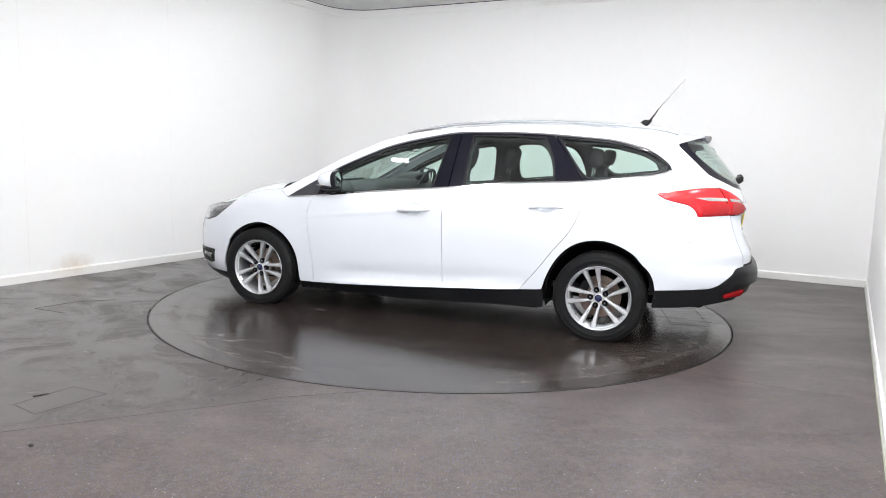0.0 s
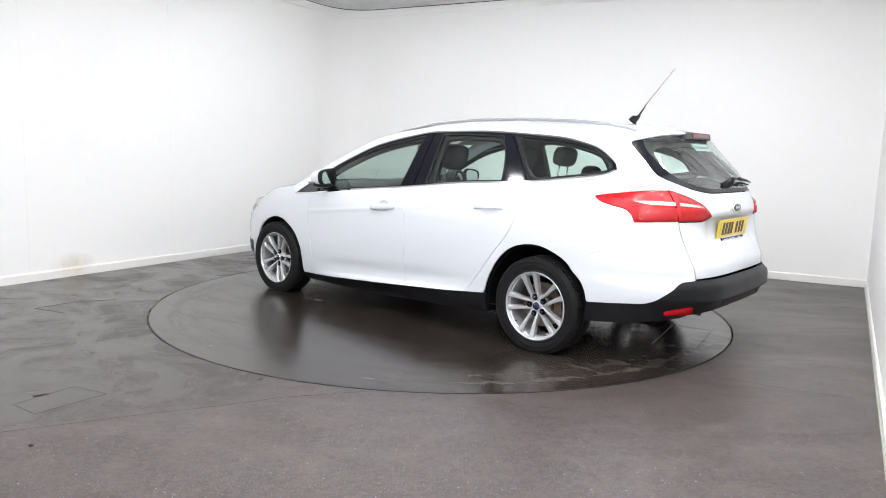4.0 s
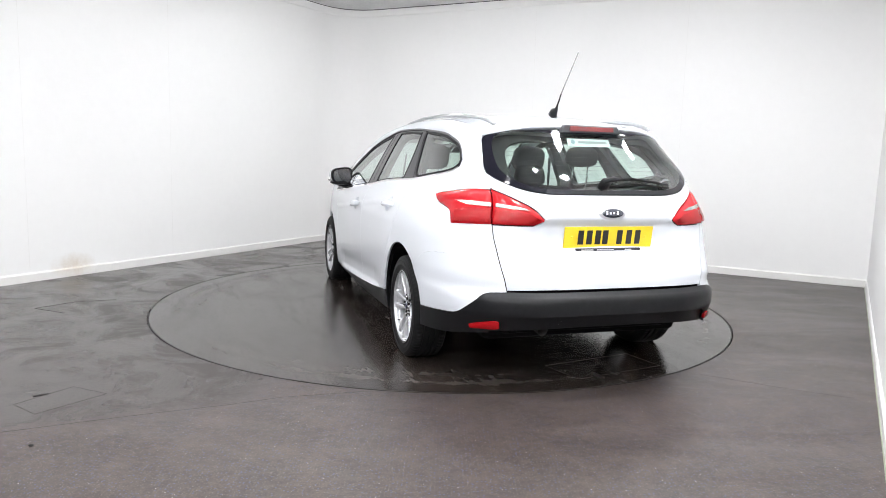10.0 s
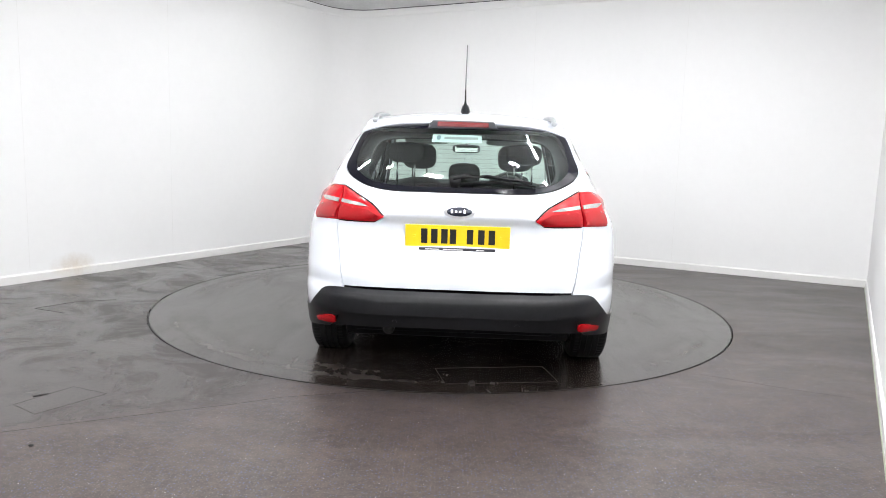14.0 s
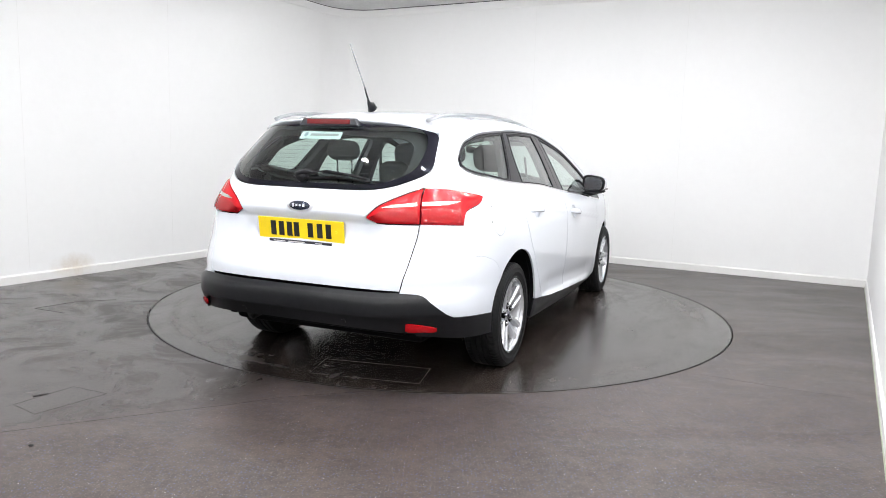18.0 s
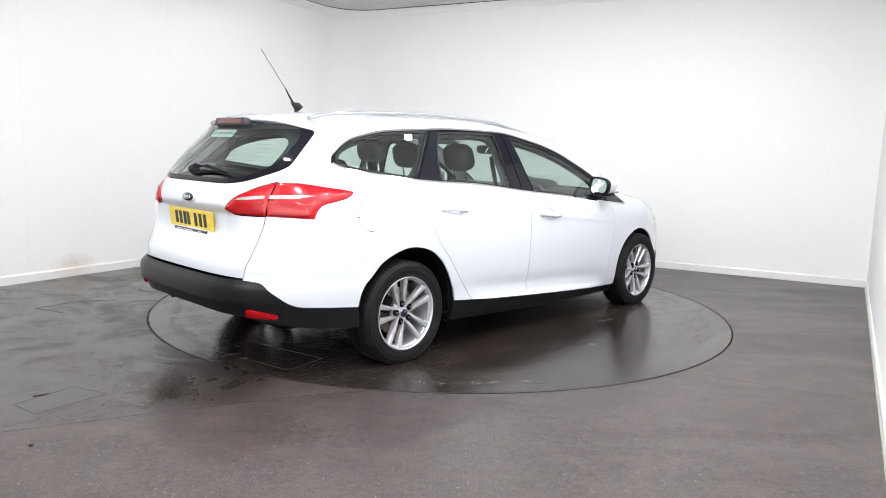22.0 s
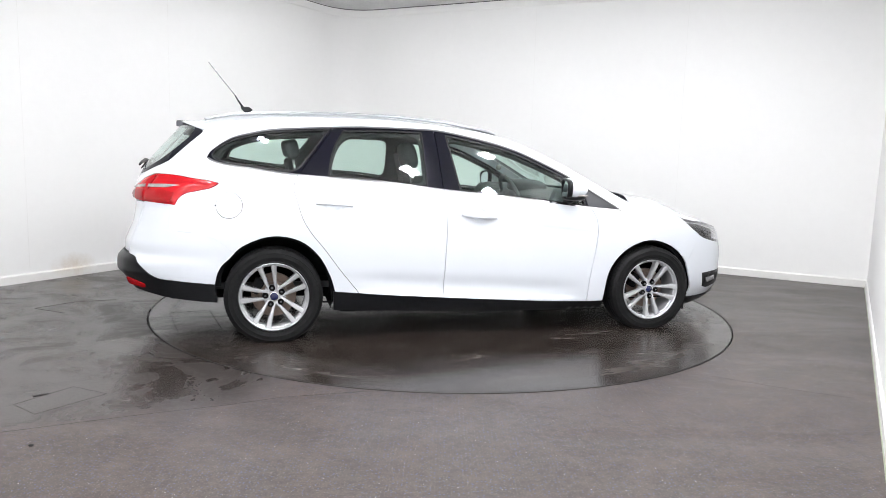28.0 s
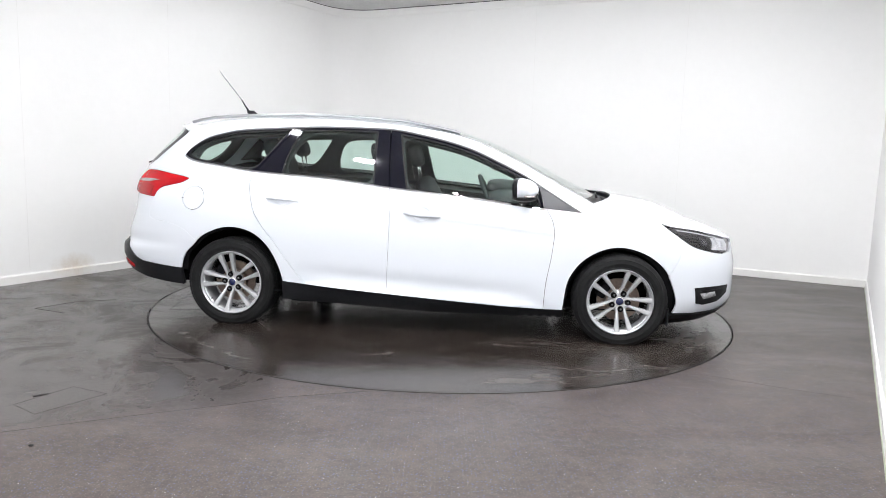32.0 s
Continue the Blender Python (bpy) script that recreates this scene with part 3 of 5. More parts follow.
both("rear_door", loop(REAR_CUT, along(SILL_TOP, 0.533, 1.09), MID_CUT[::-1], along(BELT_Z, 1.09, 0.15)), PAINT, gap=G, holes=[REAR_DISH], step=0.014)
for ring in (REAR_DISH, FRONT_DISH):
    both("handle_dish", ring, PAINT, "recessed dish behind the handle", depth=0.0, bulge=-0.012, reach=0.026, step=0.007)
both("front_door", loop(MID_CUT, along(SILL_TOP, 1.09, 2.14), FRONT_CUT[::-1], along(BELT_Z, 2.135, 1.09)), PAINT, gap=G, holes=[FRONT_DISH], step=0.014)
BONNET_EDGE = [(2.42, 0.915), (2.7, 0.874), (2.95, 0.816), (3.10, 0.781), (3.255, 0.763), (3.40, 0.733), (3.56, 0.697), (3.75, 0.685), (4.03, 0.68)]
BONNET_Z = pchip(BONNET_EDGE)
HEAD_LOW = spline([(3.018, 0.768), (3.07, 0.720), (3.14, 0.661), (3.235, 0.628), (3.425, 0.599), (3.52, 0.61)])
both("front_wing", loop(FRONT_CUT[::-1], along(BELT_Z, 2.135, 2.37, 10), [(2.43, 0.895)], along(BONNET_Z, 2.42, 3.005, 20), HEAD_LOW[:8], line([(3.10, 0.69), (3.04, 0.57), (2.962, 0.46)]), [q for q in ARCH_F[::-1] if q[1] > 0.2 and q[0] < 2.955], [(2.14, 0.21)]), PAINT, gap=G)
both("headlight", loop(HEAD_LOW, line([(3.52, 0.61), (3.575, 0.655), (3.56, 0.70)]), along(BONNET_Z, 3.54, 3.025, 24)), DARK_GLASS, "clear headlight with a dark housing", gap=G, out=-0.002, depth=0.01)
both("headlight_housing", loop(HEAD_LOW, line([(3.52, 0.61), (3.575, 0.655), (3.56, 0.70)]), along(BONNET_Z, 3.54, 3.025, 24)), mat("housing_black", (0.012, 0.0125, 0.014), 0.3, 0.2), gap=0.004, out=-0.032, depth=0.03)
both("front_bumper", loop(line([(2.965, 0.46), (3.04, 0.565), (3.10, 0.685)]), [q for q in HEAD_LOW if q[0] > 3.105], line([(3.52, 0.605), (3.60, 0.66), (3.75, 0.67), (4.03, 0.66), (4.03, 0.23), (3.6, 0.20), (3.06, 0.205)]), [q for q in ARCH_F[::-1] if q[1] < 0.455 and q[0] > 2.9]), PAINT, gap=-0.002, out=-0.0012)
both("front_lip", loop(line([(3.045, 0.205), (3.25, 0.203), (3.45, 0.215), (3.65, 0.243), (3.85, 0.262), (4.03, 0.268), (4.03, 0.185), (3.7, 0.165), (3.45, 0.140), (3.2, 0.128), (3.06, 0.130)])), PLASTIC, "black front lip", out=0.010, depth=0.03, step=0.02)
both("fog_lamp_bezel", loop(line([(3.168, 0.379), (3.30, 0.386), (3.475, 0.388), (3.462, 0.335), (3.37, 0.282), (3.25, 0.264), (3.19, 0.275), (3.168, 0.379)])), PLASTIC, "black fog lamp surround", out=0.004, depth=0.02)
both("sill", loop(along(SILL_TOP, 0.37, 2.27), line([(2.27, 0.15), (1.4, 0.145), (0.37, 0.195)])), PLASTIC, "black plastic sill", out=-0.004, depth=0.08)

# tail
GLASS_LOW = spline([(0.0, 1.028), (0.175, 1.028), (0.40, 1.031), (0.54, 1.052), (0.69, 1.104), (0.732, 1.131)])
GLASS_SIDE = spline([(0.732, 1.131), (0.785, 1.235), (0.800, 1.285), (0.788, 1.316), (0.74, 1.333)])
gate_half = loop(GLASS_LOW, [(0.728, 1.10), (0.705, 1.047)], shift(LAMP_IN, 1.47), shift(GATE_LINE, 1.468), line([(0.55, 0.5445), (0.4, 0.549), (0.0, 0.550)], 0.015))
panel("tailgate", mirrored(gate_half), PAINT, surf=rear_skin, gap=0.0045, step=0.022)
glass_half = loop(GLASS_LOW, GLASS_SIDE, [(0.6, 1.352), (0.3, 1.358), (0.0, 1.36)])
glass_hole = loop(spline([(0.0, 1.052), (0.38, 1.055), (0.53, 1.078), (0.64, 1.13), (0.70, 1.22), (0.715, 1.29), (0.69, 1.332), (0.3, 1.345), (0.0, 1.347)]))
rear_window = panel("rear_window", mirrored(glass_half), DARK, "black-edged heated rear window", surf=rear_skin, out=-0.001, holes=[mirrored(glass_hole)], gap=G, depth=0.006)
rear_window.data.materials[0] = GLOSS_BLACK
panel("rear_pane", mirrored(glass_hole), SIDE_GLASS, surf=rear_skin, out=-0.001, depth=0.0, step=0.075)
panel("spoiler_cheek", loop(line([(0.792, 1.255), (0.803, 1.290), (0.789, 1.329), (0.742, 1.344), (0.742, 1.362), (0.846, 1.362), (0.806, 1.315), (0.800, 1.29)])), PAINT, surf=rear_skin, depth=0.004, step=0.02)
panel("spoiler_cheek", loop(line([(-0.792, 1.255), (-0.803, 1.290), (-0.789, 1.329), (-0.742, 1.344), (-0.742, 1.362), (-0.846, 1.362), (-0.806, 1.315), (-0.800, 1.29)])), PAINT, surf=rear_skin, depth=0.004, step=0.02)
panel("gate_frame", mirrored(loop(spline([(0.0, 0.985), (0.40, 0.99), (0.58, 1.02), (0.70, 1.10), (0.76, 1.25), (0.75, 1.33), (0.3, 1.35), (0.0, 1.35)]))), SEAL, "dark inner tailgate trim", surf=rear_skin, out=-0.045, depth=0.01, step=0.04,
      holes=[mirrored(loop(spline([(0.0, 1.045), (0.36, 1.048), (0.49, 1.072), (0.585, 1.13), (0.635, 1.22), (0.64, 1.28), (0.60, 1.31), (0.3, 1.325), (0.0, 1.325)])))])
for k in range(10):
    hz = 1.085 + 0.022 * k
    hw = 0.50 + 0.14 * min(1, k / 6)
    panel("heater_line", [(hw, hz - 0.0005), (hw, hz + 0.0005), (0, hz + 0.0005), (-hw, hz + 0.0005), (-hw, hz - 0.0005), (0, hz - 0.0005)], TRIM_DARK, surf=rear_skin, out=-0.003, depth=0.0, step=0.1)
BUMP_LOW = spline([(-0.318, 0.262), (-0.45, 0.272), (-0.6, 0.290), (-0.84, 0.330), (-1.2, 0.350), (-1.47, 0.352)])
LOW_IN = [q for q in shift(BUMP_LOW, 1.47) if q[0] > 0.66]
LOW_MID = [q for q in shift(BUMP_LOW, 1.47) if q[0] < 0.655]
crease = line([(0.655, 0.327), (0.60, 0.395), (0.55, 0.420), (0.45, 0.426), (0.0, 0.428)])
bump_half = loop(line([(0.0, 0.541), (0.53, 0.541)], 0.015), shift(BUMPER_TOP[::-1], 1.47), LOW_IN, crease)
panel("rear_bumper", mirrored(bump_half), PLASTIC, "textured black plastic rear bumper", surf=rear_skin, gap=G, out=0.006, depth=0.030, step=0.012)
panel("bumper_valance", mirrored(loop(line([(0.0, 0.440), (0.45, 0.438), (0.56, 0.430), (0.615, 0.40), (0.662, 0.325)]), LOW_MID)), PLASTIC, "black lower bumper valance", surf=rear_skin, out=-0.014, depth=0.03, step=0.015)

RED = mat("lamp_red", (0.44, 0.004, 0.009), 0.22, 0, 0.12, spec=0.3)
DEEP_RED = mat("lamp_deep_red", (0.33, 0.003, 0.006), 0.25, 0, 0.1, spec=0.3)
CLEAR = grainy(mat("lamp_clear", (0.46, 0.43, 0.42), 0.25, 0.5, 0.3), 160, 0.35, 0.3, 0.002)
lamp_out = loop(LAMP_TOP, LAMP_LOW, LAMP_BASE, line([(-0.828, 0.868), (-0.80, 0.95), (-0.765, 1.041)]))
lamp_in = loop(LAMP_IN, line([(-0.832, 0.869), (-0.804, 0.95), (-0.769, 1.041)]))
for k in (1, -1):
    a = panel("tail_light", lamp_out, RED, "red tail light with a clear strip", side=k, gap=0.002, out=0.002, depth=0.02, bulge=0.012, step=0.012)
    put("clear_strip", panel_mesh("clear_strip", loop(line([(-0.56, 0.970), (-0.67, 0.974), (-0.793, 0.970), (-0.798, 0.952), (-0.66, 0.954), (-0.56, 0.970)])), CLEAR, out=0.0165, depth=0.004, side=k), a)
    b = panel("tailgate_light", lamp_in, RED, "red tailgate light with a clear strip", side=k, gap=0.002, out=0.002, depth=0.02, bulge=0.012, step=0.012)
    put("clear_strip", panel_mesh("clear_strip", loop(line([(-0.818, 0.969), (-0.95, 0.957), (-1.005, 0.942), (-0.95, 0.943), (-0.822, 0.952), (-0.818, 0.969)])), CLEAR, out=0.0165, depth=0.004, side=k), b)
    for own, band in ((a, [(-0.612, 0.872), (-0.818, 0.879), (-0.806, 0.940), (-0.68, 0.942), (-0.590, 0.925), (-0.612, 0.872)]), (b, [(-0.842, 0.880), (-1.045, 0.880), (-1.068, 0.898), (-1.01, 0.925), (-0.94, 0.934), (-0.826, 0.940), (-0.842, 0.880)])):
        put("lamp_chamber", panel_mesh("lamp_chamber", loop(line(band, 0.012)), DEEP_RED, out=0.0142, depth=0.001, side=k, bulge=0.0012, step=0.012), own, None, "darker red lower lamp chamber")
    panel("reflector", loop(spline([(-0.715, 0.366), (-0.78, 0.385), (-0.862, 0.394), (-0.868, 0.362), (-0.78, 0.350), (-0.72, 0.347), (-0.715, 0.366)])), DEEP_RED, "red rear reflector", side=k, out=0.013, depth=0.012, bulge=0.004, step=0.012)
    panel("parking_sensor", loop(spline([(-1.175 + 0.012 * math.cos(q), 0.380 + 0.012 * math.sin(q)) for q in np.linspace(0, 6.2832, 9)], 0.006)), PLASTIC, side=k, out=-0.011, depth=0.01)

# side windows
DOOR_GLASS_REAR = [(0.455, 1.338), (0.40, 1.25), (0.365, 1.15), (0.348, 1.044)]
q_out = loop(along(BELT_Z, 0.150, -0.475, 20), along(TOP_Z, -0.478, 0.385, 24), line([(0.385, 1.357), (0.150, 1.053)]))
q_pane = soften(inset(q_out, 0.021), 8)
r_pane = loop(spline([(0.475, 1.335), (0.70, 1.345), (0.965, 1.342)]), line([(0.968, 1.335), (0.975, 1.003)]), along(lambda s: BELT_Z(s) + 0.015, 0.975, 0.358, 16), spline(DOOR_GLASS_REAR[::-1]))
r_out = loop(along(BELT_Z, 1.088, 0.153, 24), line([(0.153, 1.056), (0.388, 1.358)]), along(TOP_Z, 0.388, 1.060, 20), line([(1.060, 1.36), (1.088, 0.977)]))
f_pane = loop(along(lambda s: TOP_Z(s) - 0.03, 1.145, 2.03, 30), line([(2.035, 1.02), (2.085, 0.905)]), along(lambda s: BELT_Z(s) + 0.015, 2.085, 1.21, 24), line([(1.21, 0.985), (1.145, 1.32)]))
f_out = loop(along(BELT_Z, 2.115, 1.092, 30), line([(1.092, 0.977), (1.064, 1.36)]), along(TOP_Z, 1.064, 2.075, 30), line([(2.075, 1.028), (2.115, 0.875)]))
sail = loop(along(BELT_Z, 2.37, 2.119, 10), line([(2.119, 0.873), (2.079, 1.026)]), along(TOP_Z, 2.079, 2.37, 14))
SURROUND = GLOSS_BLACK
TOP_TRIM = mat("satin_trim", (0.07, 0.07, 0.075), 0.35)
for k in (1, -1):
    for nm, o, pane in (("quarter_window", q_out, q_pane), ("rear_door_window", r_out, r_pane), ("front_door_window", f_out, f_pane)):
        w = panel(nm, o, SURROUND, "tinted side window in a gloss black frame", side=k, out=-0.003, holes=[inset(pane, -0.001)], gap=0.002, depth=0.02, step=0.025)
        put("pane", panel_mesh("pane", pane, SIDE_GLASS, side=k, out=-0.006, depth=0.0, step=0.04), w)
        put("rubber_seal", panel_mesh("rubber_seal", inset(pane, -0.010), SEAL, side=k, out=-0.0015, depth=0.005, holes=[pane], step=0.05), w)
    panel("sail_panel", sail, TRIM_DARK, "black triangular sail panel", side=k, out=-0.002, gap=0.002)
    panel("waist_trim", loop(along(lambda s: BELT_Z(s) + 0.006, 2.36, -0.46, 60), along(lambda s: BELT_Z(s) - 0.004, -0.46, 2.36, 60)), CHROME, "thin bright waist moulding", side=k, out=0.002, depth=0.006, step=0.05)
    panel("window_top_trim", loop(along(lambda s: TOP_Z(s) + 0.003, -0.47, 2.36, 70), along(lambda s: TOP_Z(s) - 0.007, 2.34, -0.46, 70)), TOP_TRIM, side=k, out=0.002, depth=0.01, step=0.05)

# top sheet: roof, windscreen and cowl in one family of rows
FWD = pchip([(-0.62, -0.185), (-0.3, -0.09), (0.2, 0.0), (0.8, 0.01), (1.25, 0.06), (1.7, 0.10), (2.42, 0.14)])
CROWN = pchip([(-0.62, 0.026), (-0.2, 0.044), (0.4, 0.044), (1.0, 0.040), (1.35, 0.020), (1.8, 0.0), (2.42, 0.0)])


def top_row(s, qs):
    e = skin(np.array([s]), np.array([float(GUTTER_Z(s))]))[0]
    f = 1 - np.abs(qs) ** 2.2
    return [(e[0] + float(FWD(s)) * a, e[1] * q, e[2] + float(CROWN(s)) * a) for q, a in zip(qs, f)]


def sheet(name, rows, material, label="", thick=0.0):
    n = len(rows[0])
    verts = [p for r in rows for p in r]
    faces = [(i * n + j, i * n + j + 1, (i + 1) * n + j + 1, (i + 1) * n + j) for i in range(len(rows) - 1) for j in range(n - 1)]
    me = mesh_from(name, verts, faces, material)
    if thick:
        bm = bmesh.new()
        bm.from_mesh(me)
        bmesh.ops.recalc_face_normals(bm, faces=bm.faces)
        bm.to_mesh(me)
        bm.free()
    return put(name, me, car, CAR_AT, label)


QS = np.linspace(1, -1, 33)
sheet("roof", [top_row(s, QS) for s in np.linspace(-0.62, 1.30, 50)], PAINT)
sheet("windscreen", [top_row(s, np.linspace(0.905, -0.905, 25)) for s in np.linspace(1.36, 2.36, 26)], SIDE_GLASS, "curved windscreen")
for k in (1, -1):
    sheet("windscreen_seal", [top_row(s, np.linspace(0.93, 0.905, 3) * k) for s in np.linspace(1.30, 2.36, 30)], TRIM_DARK)
    sheet("windscreen_pillar", [top_row(s, np.linspace(1, 0.93, 4) * k) for s in np.linspace(1.30, 2.42, 30)], PAINT)
sheet("windscreen_band", [top_row(s, np.linspace(0.905, -0.905, 25)) for s in np.linspace(1.30, 1.36, 4)], GLOSS_BLACK, "black band along the windscreen top")
sheet("cowl", [top_row(s, QS) for s in np.linspace(2.36, 2.42, 3)], PLASTIC)
B_CROWN = pchip([(2.42, 0.036), (2.7, 0.034), (2.9, 0.028), (3.2, 0.015), (3.5, 0.004), (4.03, 0.0)])
B_FWD = pchip([(2.42, 0.20), (2.9, 0.26), (3.2, 0.20), (3.5, 0.10), (3.75, 0.04), (4.03, 0.0)])


def bonnet_row(s, qs):
    e = skin(np.array([s]), np.array([float(BONNET_Z(s))]))[0]
    f = 1 - np.abs(qs) ** 2.4
    return [(e[0] + float(B_FWD(s)) * a, e[1] * q, e[2] + float(B_CROWN(s)) * a) for q, a in zip(qs, f)]


sheet("bonnet", [bonnet_row(s, QS) for s in np.linspace(2.42, 4.0, 40)], PAINT)

# dark inner shell behind the gaps
both("inner_shell", loop(line([(-0.95, 0.42), (-0.3, 0.36), (0.3, 0.24), (2.3, 0.20), (3.2, 0.20), (4.03, 0.22), (4.03, 0.62), (3.3, 0.70), (2.9, 0.80), (2.4, 0.84)]), along(lambda s: BELT_Z(s) - 0.02, 2.37, -0.4, 30), line([(-0.5, 1.10), (-0.8, 1.03), (-0.95, 1.0)])), DARK, out=-0.03, depth=0.0, step=0.06,
     holes=[loop(spline([(0.36, 0.25), (0.33, 0.428), (0.255, 0.55), (0.15, 0.635), (-0.01, 0.66), (-0.16, 0.60), (-0.25, 0.49), (-0.30, 0.27)]), line([(-0.30, 0.27), (0.36, 0.25)])),
            loop(spline([(2.28, 0.215), (2.32, 0.427), (2.42, 0.555), (2.59, 0.625), (2.78, 0.585), (2.90, 0.485), (2.95, 0.351), (2.97, 0.215)]), line([(2.97, 0.215), (2.28, 0.215)]))])
part("tail_frame", box_bm(-0.76, -0.72, -0.50, 0.50, 0.40, 0.92), DARK, car, "", CAR_AT)
part("boot_floor", box_bm(-0.70, 0.42, -0.52, 0.52, 0.27, 0.33, 0.03), DARK, car, "", CAR_AT)
# underside boxed in wide, to stop light leaking under the car
part("underbody", box_bm(0.40, 2.25, -0.83, 0.83, 0.17, 0.25, 0.03), DARK, car, "", CAR_AT)
part("front_undertray", box_bm(2.25, 3.30, -0.56, 0.56, 0.16, 0.24, 0.03), DARK, car, "", CAR_AT)
# added unseen boxes that block light and darken the floor's reflection below the tail
part("rear_light_block", box_bm(-0.895, -0.36, -0.50, 0.50, 0.358, 0.41, 0.01), DARK, car, "", CAR_AT)
part("rear_low_light_block", box_bm(-0.66, 0.42, -0.60, 0.60, 0.235, 0.36, 0.03), DARK, car, "", CAR_AT)
for k in (1, -1):
    part("rear_light_block_wing", box_bm(-0.70, -0.36, min(0.50 * k, 0.70 * k), max(0.50 * k, 0.70 * k), 0.352, 0.41, 0.01), DARK, car, "", CAR_AT)

# ---- running gear ----
TYRE_R = 0.3085


def lathe(profile, seg, closed=True):
    """Turns an (r, y) profile about the y axis."""
    n = len(profile)
    verts, faces = [], []
    for k in range(seg):
        a = 2 * math.pi * k / seg
        verts += [(r * math.cos(a), y, r * math.sin(a)) for r, y in profile]
    last = n if closed else n - 1
    for k in range(seg):
        i, j = k * n, ((k + 1) % seg) * n
        faces += [(i + q, i + (q + 1) % n, j + (q + 1) % n, j + q) for q in range(last)]
    return verts, faces


def lathe_mesh(name, profile, seg, material, closed=True):
    v, f = lathe(profile, seg, closed)
    me = mesh_from(name, v, f, material)
    bm = bmesh.new()
    bm.from_mesh(me)
    bmesh.ops.recalc_face_normals(bm, faces=bm.faces)
    for e in bm.edges:
        if e.is_manifold and e.calc_face_angle(0) > radians(38):
            e.smooth = False
    bm.to_mesh(me)
    bm.free()
    return me


tread = []
for k in range(5):
    y0 = 0.078 - k * 0.034
    tread += [(TYRE_R - 0.001 * abs(k - 2), y0), (TYRE_R - 0.001 * abs(k - 2), y0 - 0.026), (TYRE_R - 0.008, y0 - 0.027), (TYRE_R - 0.008, y0 - 0.033)]
tread = tread[:-2]
# bead, raised rim guard, two fine moulded rings and the shoulder
TYRE_SIDE = [(0.205, 0.088), (0.2175, 0.0945), (0.2215, 0.1010), (0.2255, 0.1010), (0.2285, 0.0980), (0.250, 0.1030), (0.2515, 0.1035), (0.2545, 0.1035), (0.256, 0.1030), (0.276, 0.1012), (0.2775, 0.1022), (0.2795, 0.1020), (0.281, 0.1000), (0.292, 0.0950), (0.301, 0.0880)]
TYRE_PROFILE = TYRE_SIDE + tread + [(r, -y) for r, y in TYRE_SIDE[::-1]]
RIM_PROFILE = [(0.2165, 0.095), (0.2165, 0.090), (0.206, 0.080), (0.200, 0.0), (0.205, -0.09), (0.198, -0.09), (0.190, 0.0), (0.191, 0.055), (0.196, 0.072), (0.2025, 0.076), (0.2035, 0.086), (0.208, 0.094), (0.213, 0.097)]


def tyre_mesh(high):
    """A tyre with sipes across its shoulders, flattened where it stands; high is the axle's height over the floor."""
    seg, n = 216, len(TYRE_PROFILE)
    v, f = lathe(TYRE_PROFILE, seg)
    cut = {i for i, (r, y) in enumerate(TYRE_PROFILE) if r > 0.2905 and abs(y) > 0.05}
    res = []
    for i, (x, y, z) in enumerate(v):
        if i % n in cut and (i // n) % 3 == 0:
            x, z = x * 0.989, z * 0.989
        low = max(0.0, -z - (high - 0.0015))
        res.append((x, y * (1 + 0.9 * low), z + low))
    me = mesh_from("tyre", res, f, RUBBER, False)
    bm = bmesh.new()
    bm.from_mesh(me)
    bmesh.ops.recalc_face_normals(bm, faces=bm.faces)
    for face in bm.faces:
        face.smooth = True
    for e in bm.edges:
        if e.is_manifold and e.calc_face_angle(0) > radians(28):
            e.smooth = False
    bm.to_mesh(me)
    bm.free()
    return me


rim_me = lathe_mesh("wheel", RIM_PROFILE, 72, ALLOY)
disc_me = lathe_mesh("brake_disc", [(0.0, 0.012), (0.07, 0.012), (0.072, 0.03), (0.085, 0.03), (0.088, 0.0), (0.14, 0.0), (0.14, -0.022), (0.0, -0.022)], 40, grainy(mat("worn_steel", (0.16, 0.12, 0.10), 0.45, 0.7), 40, 0.4))
hub_me = lathe_mesh("hub", [(0.0, 0.064), (0.034, 0.064), (0.042, 0.057), (0.062, 0.055), (0.070, 0.048), (0.074, 0.035), (0.06, 0.02), (0.0, 0.02)], 40, ALLOY)
cap_me = lathe_mesh("centre_cap", [(0.0, 0.0755), (0.018, 0.0745), (0.024, 0.071), (0.0245, 0.060), (0.0, 0.060)], 28, mat("cap_blue", (0.010, 0.015, 0.07), 0.2, 0, 1))
cap_ring_me = lathe_mesh("cap_ring", [(0.0245, 0.072), (0.027, 0.0715), (0.028, 0.060), (0.0245, 0.060)], 28, CHROME)
nut_me = lathe_mesh("wheel_nut", [(0.0, 0.079), (0.006, 0.0785), (0.0088, 0.075), (0.0098, 0.05), (0.0, 0.05)], 8, mat("nut_steel", (0.20, 0.20, 0.21), 0.25, 1.0))
well_me = lathe_mesh("nut_well", [(0.0098, 0.0600), (0.0175, 0.0680), (0.0195, 0.0670), (0.0190, 0.052), (0.0098, 0.052)], 16, DARK)


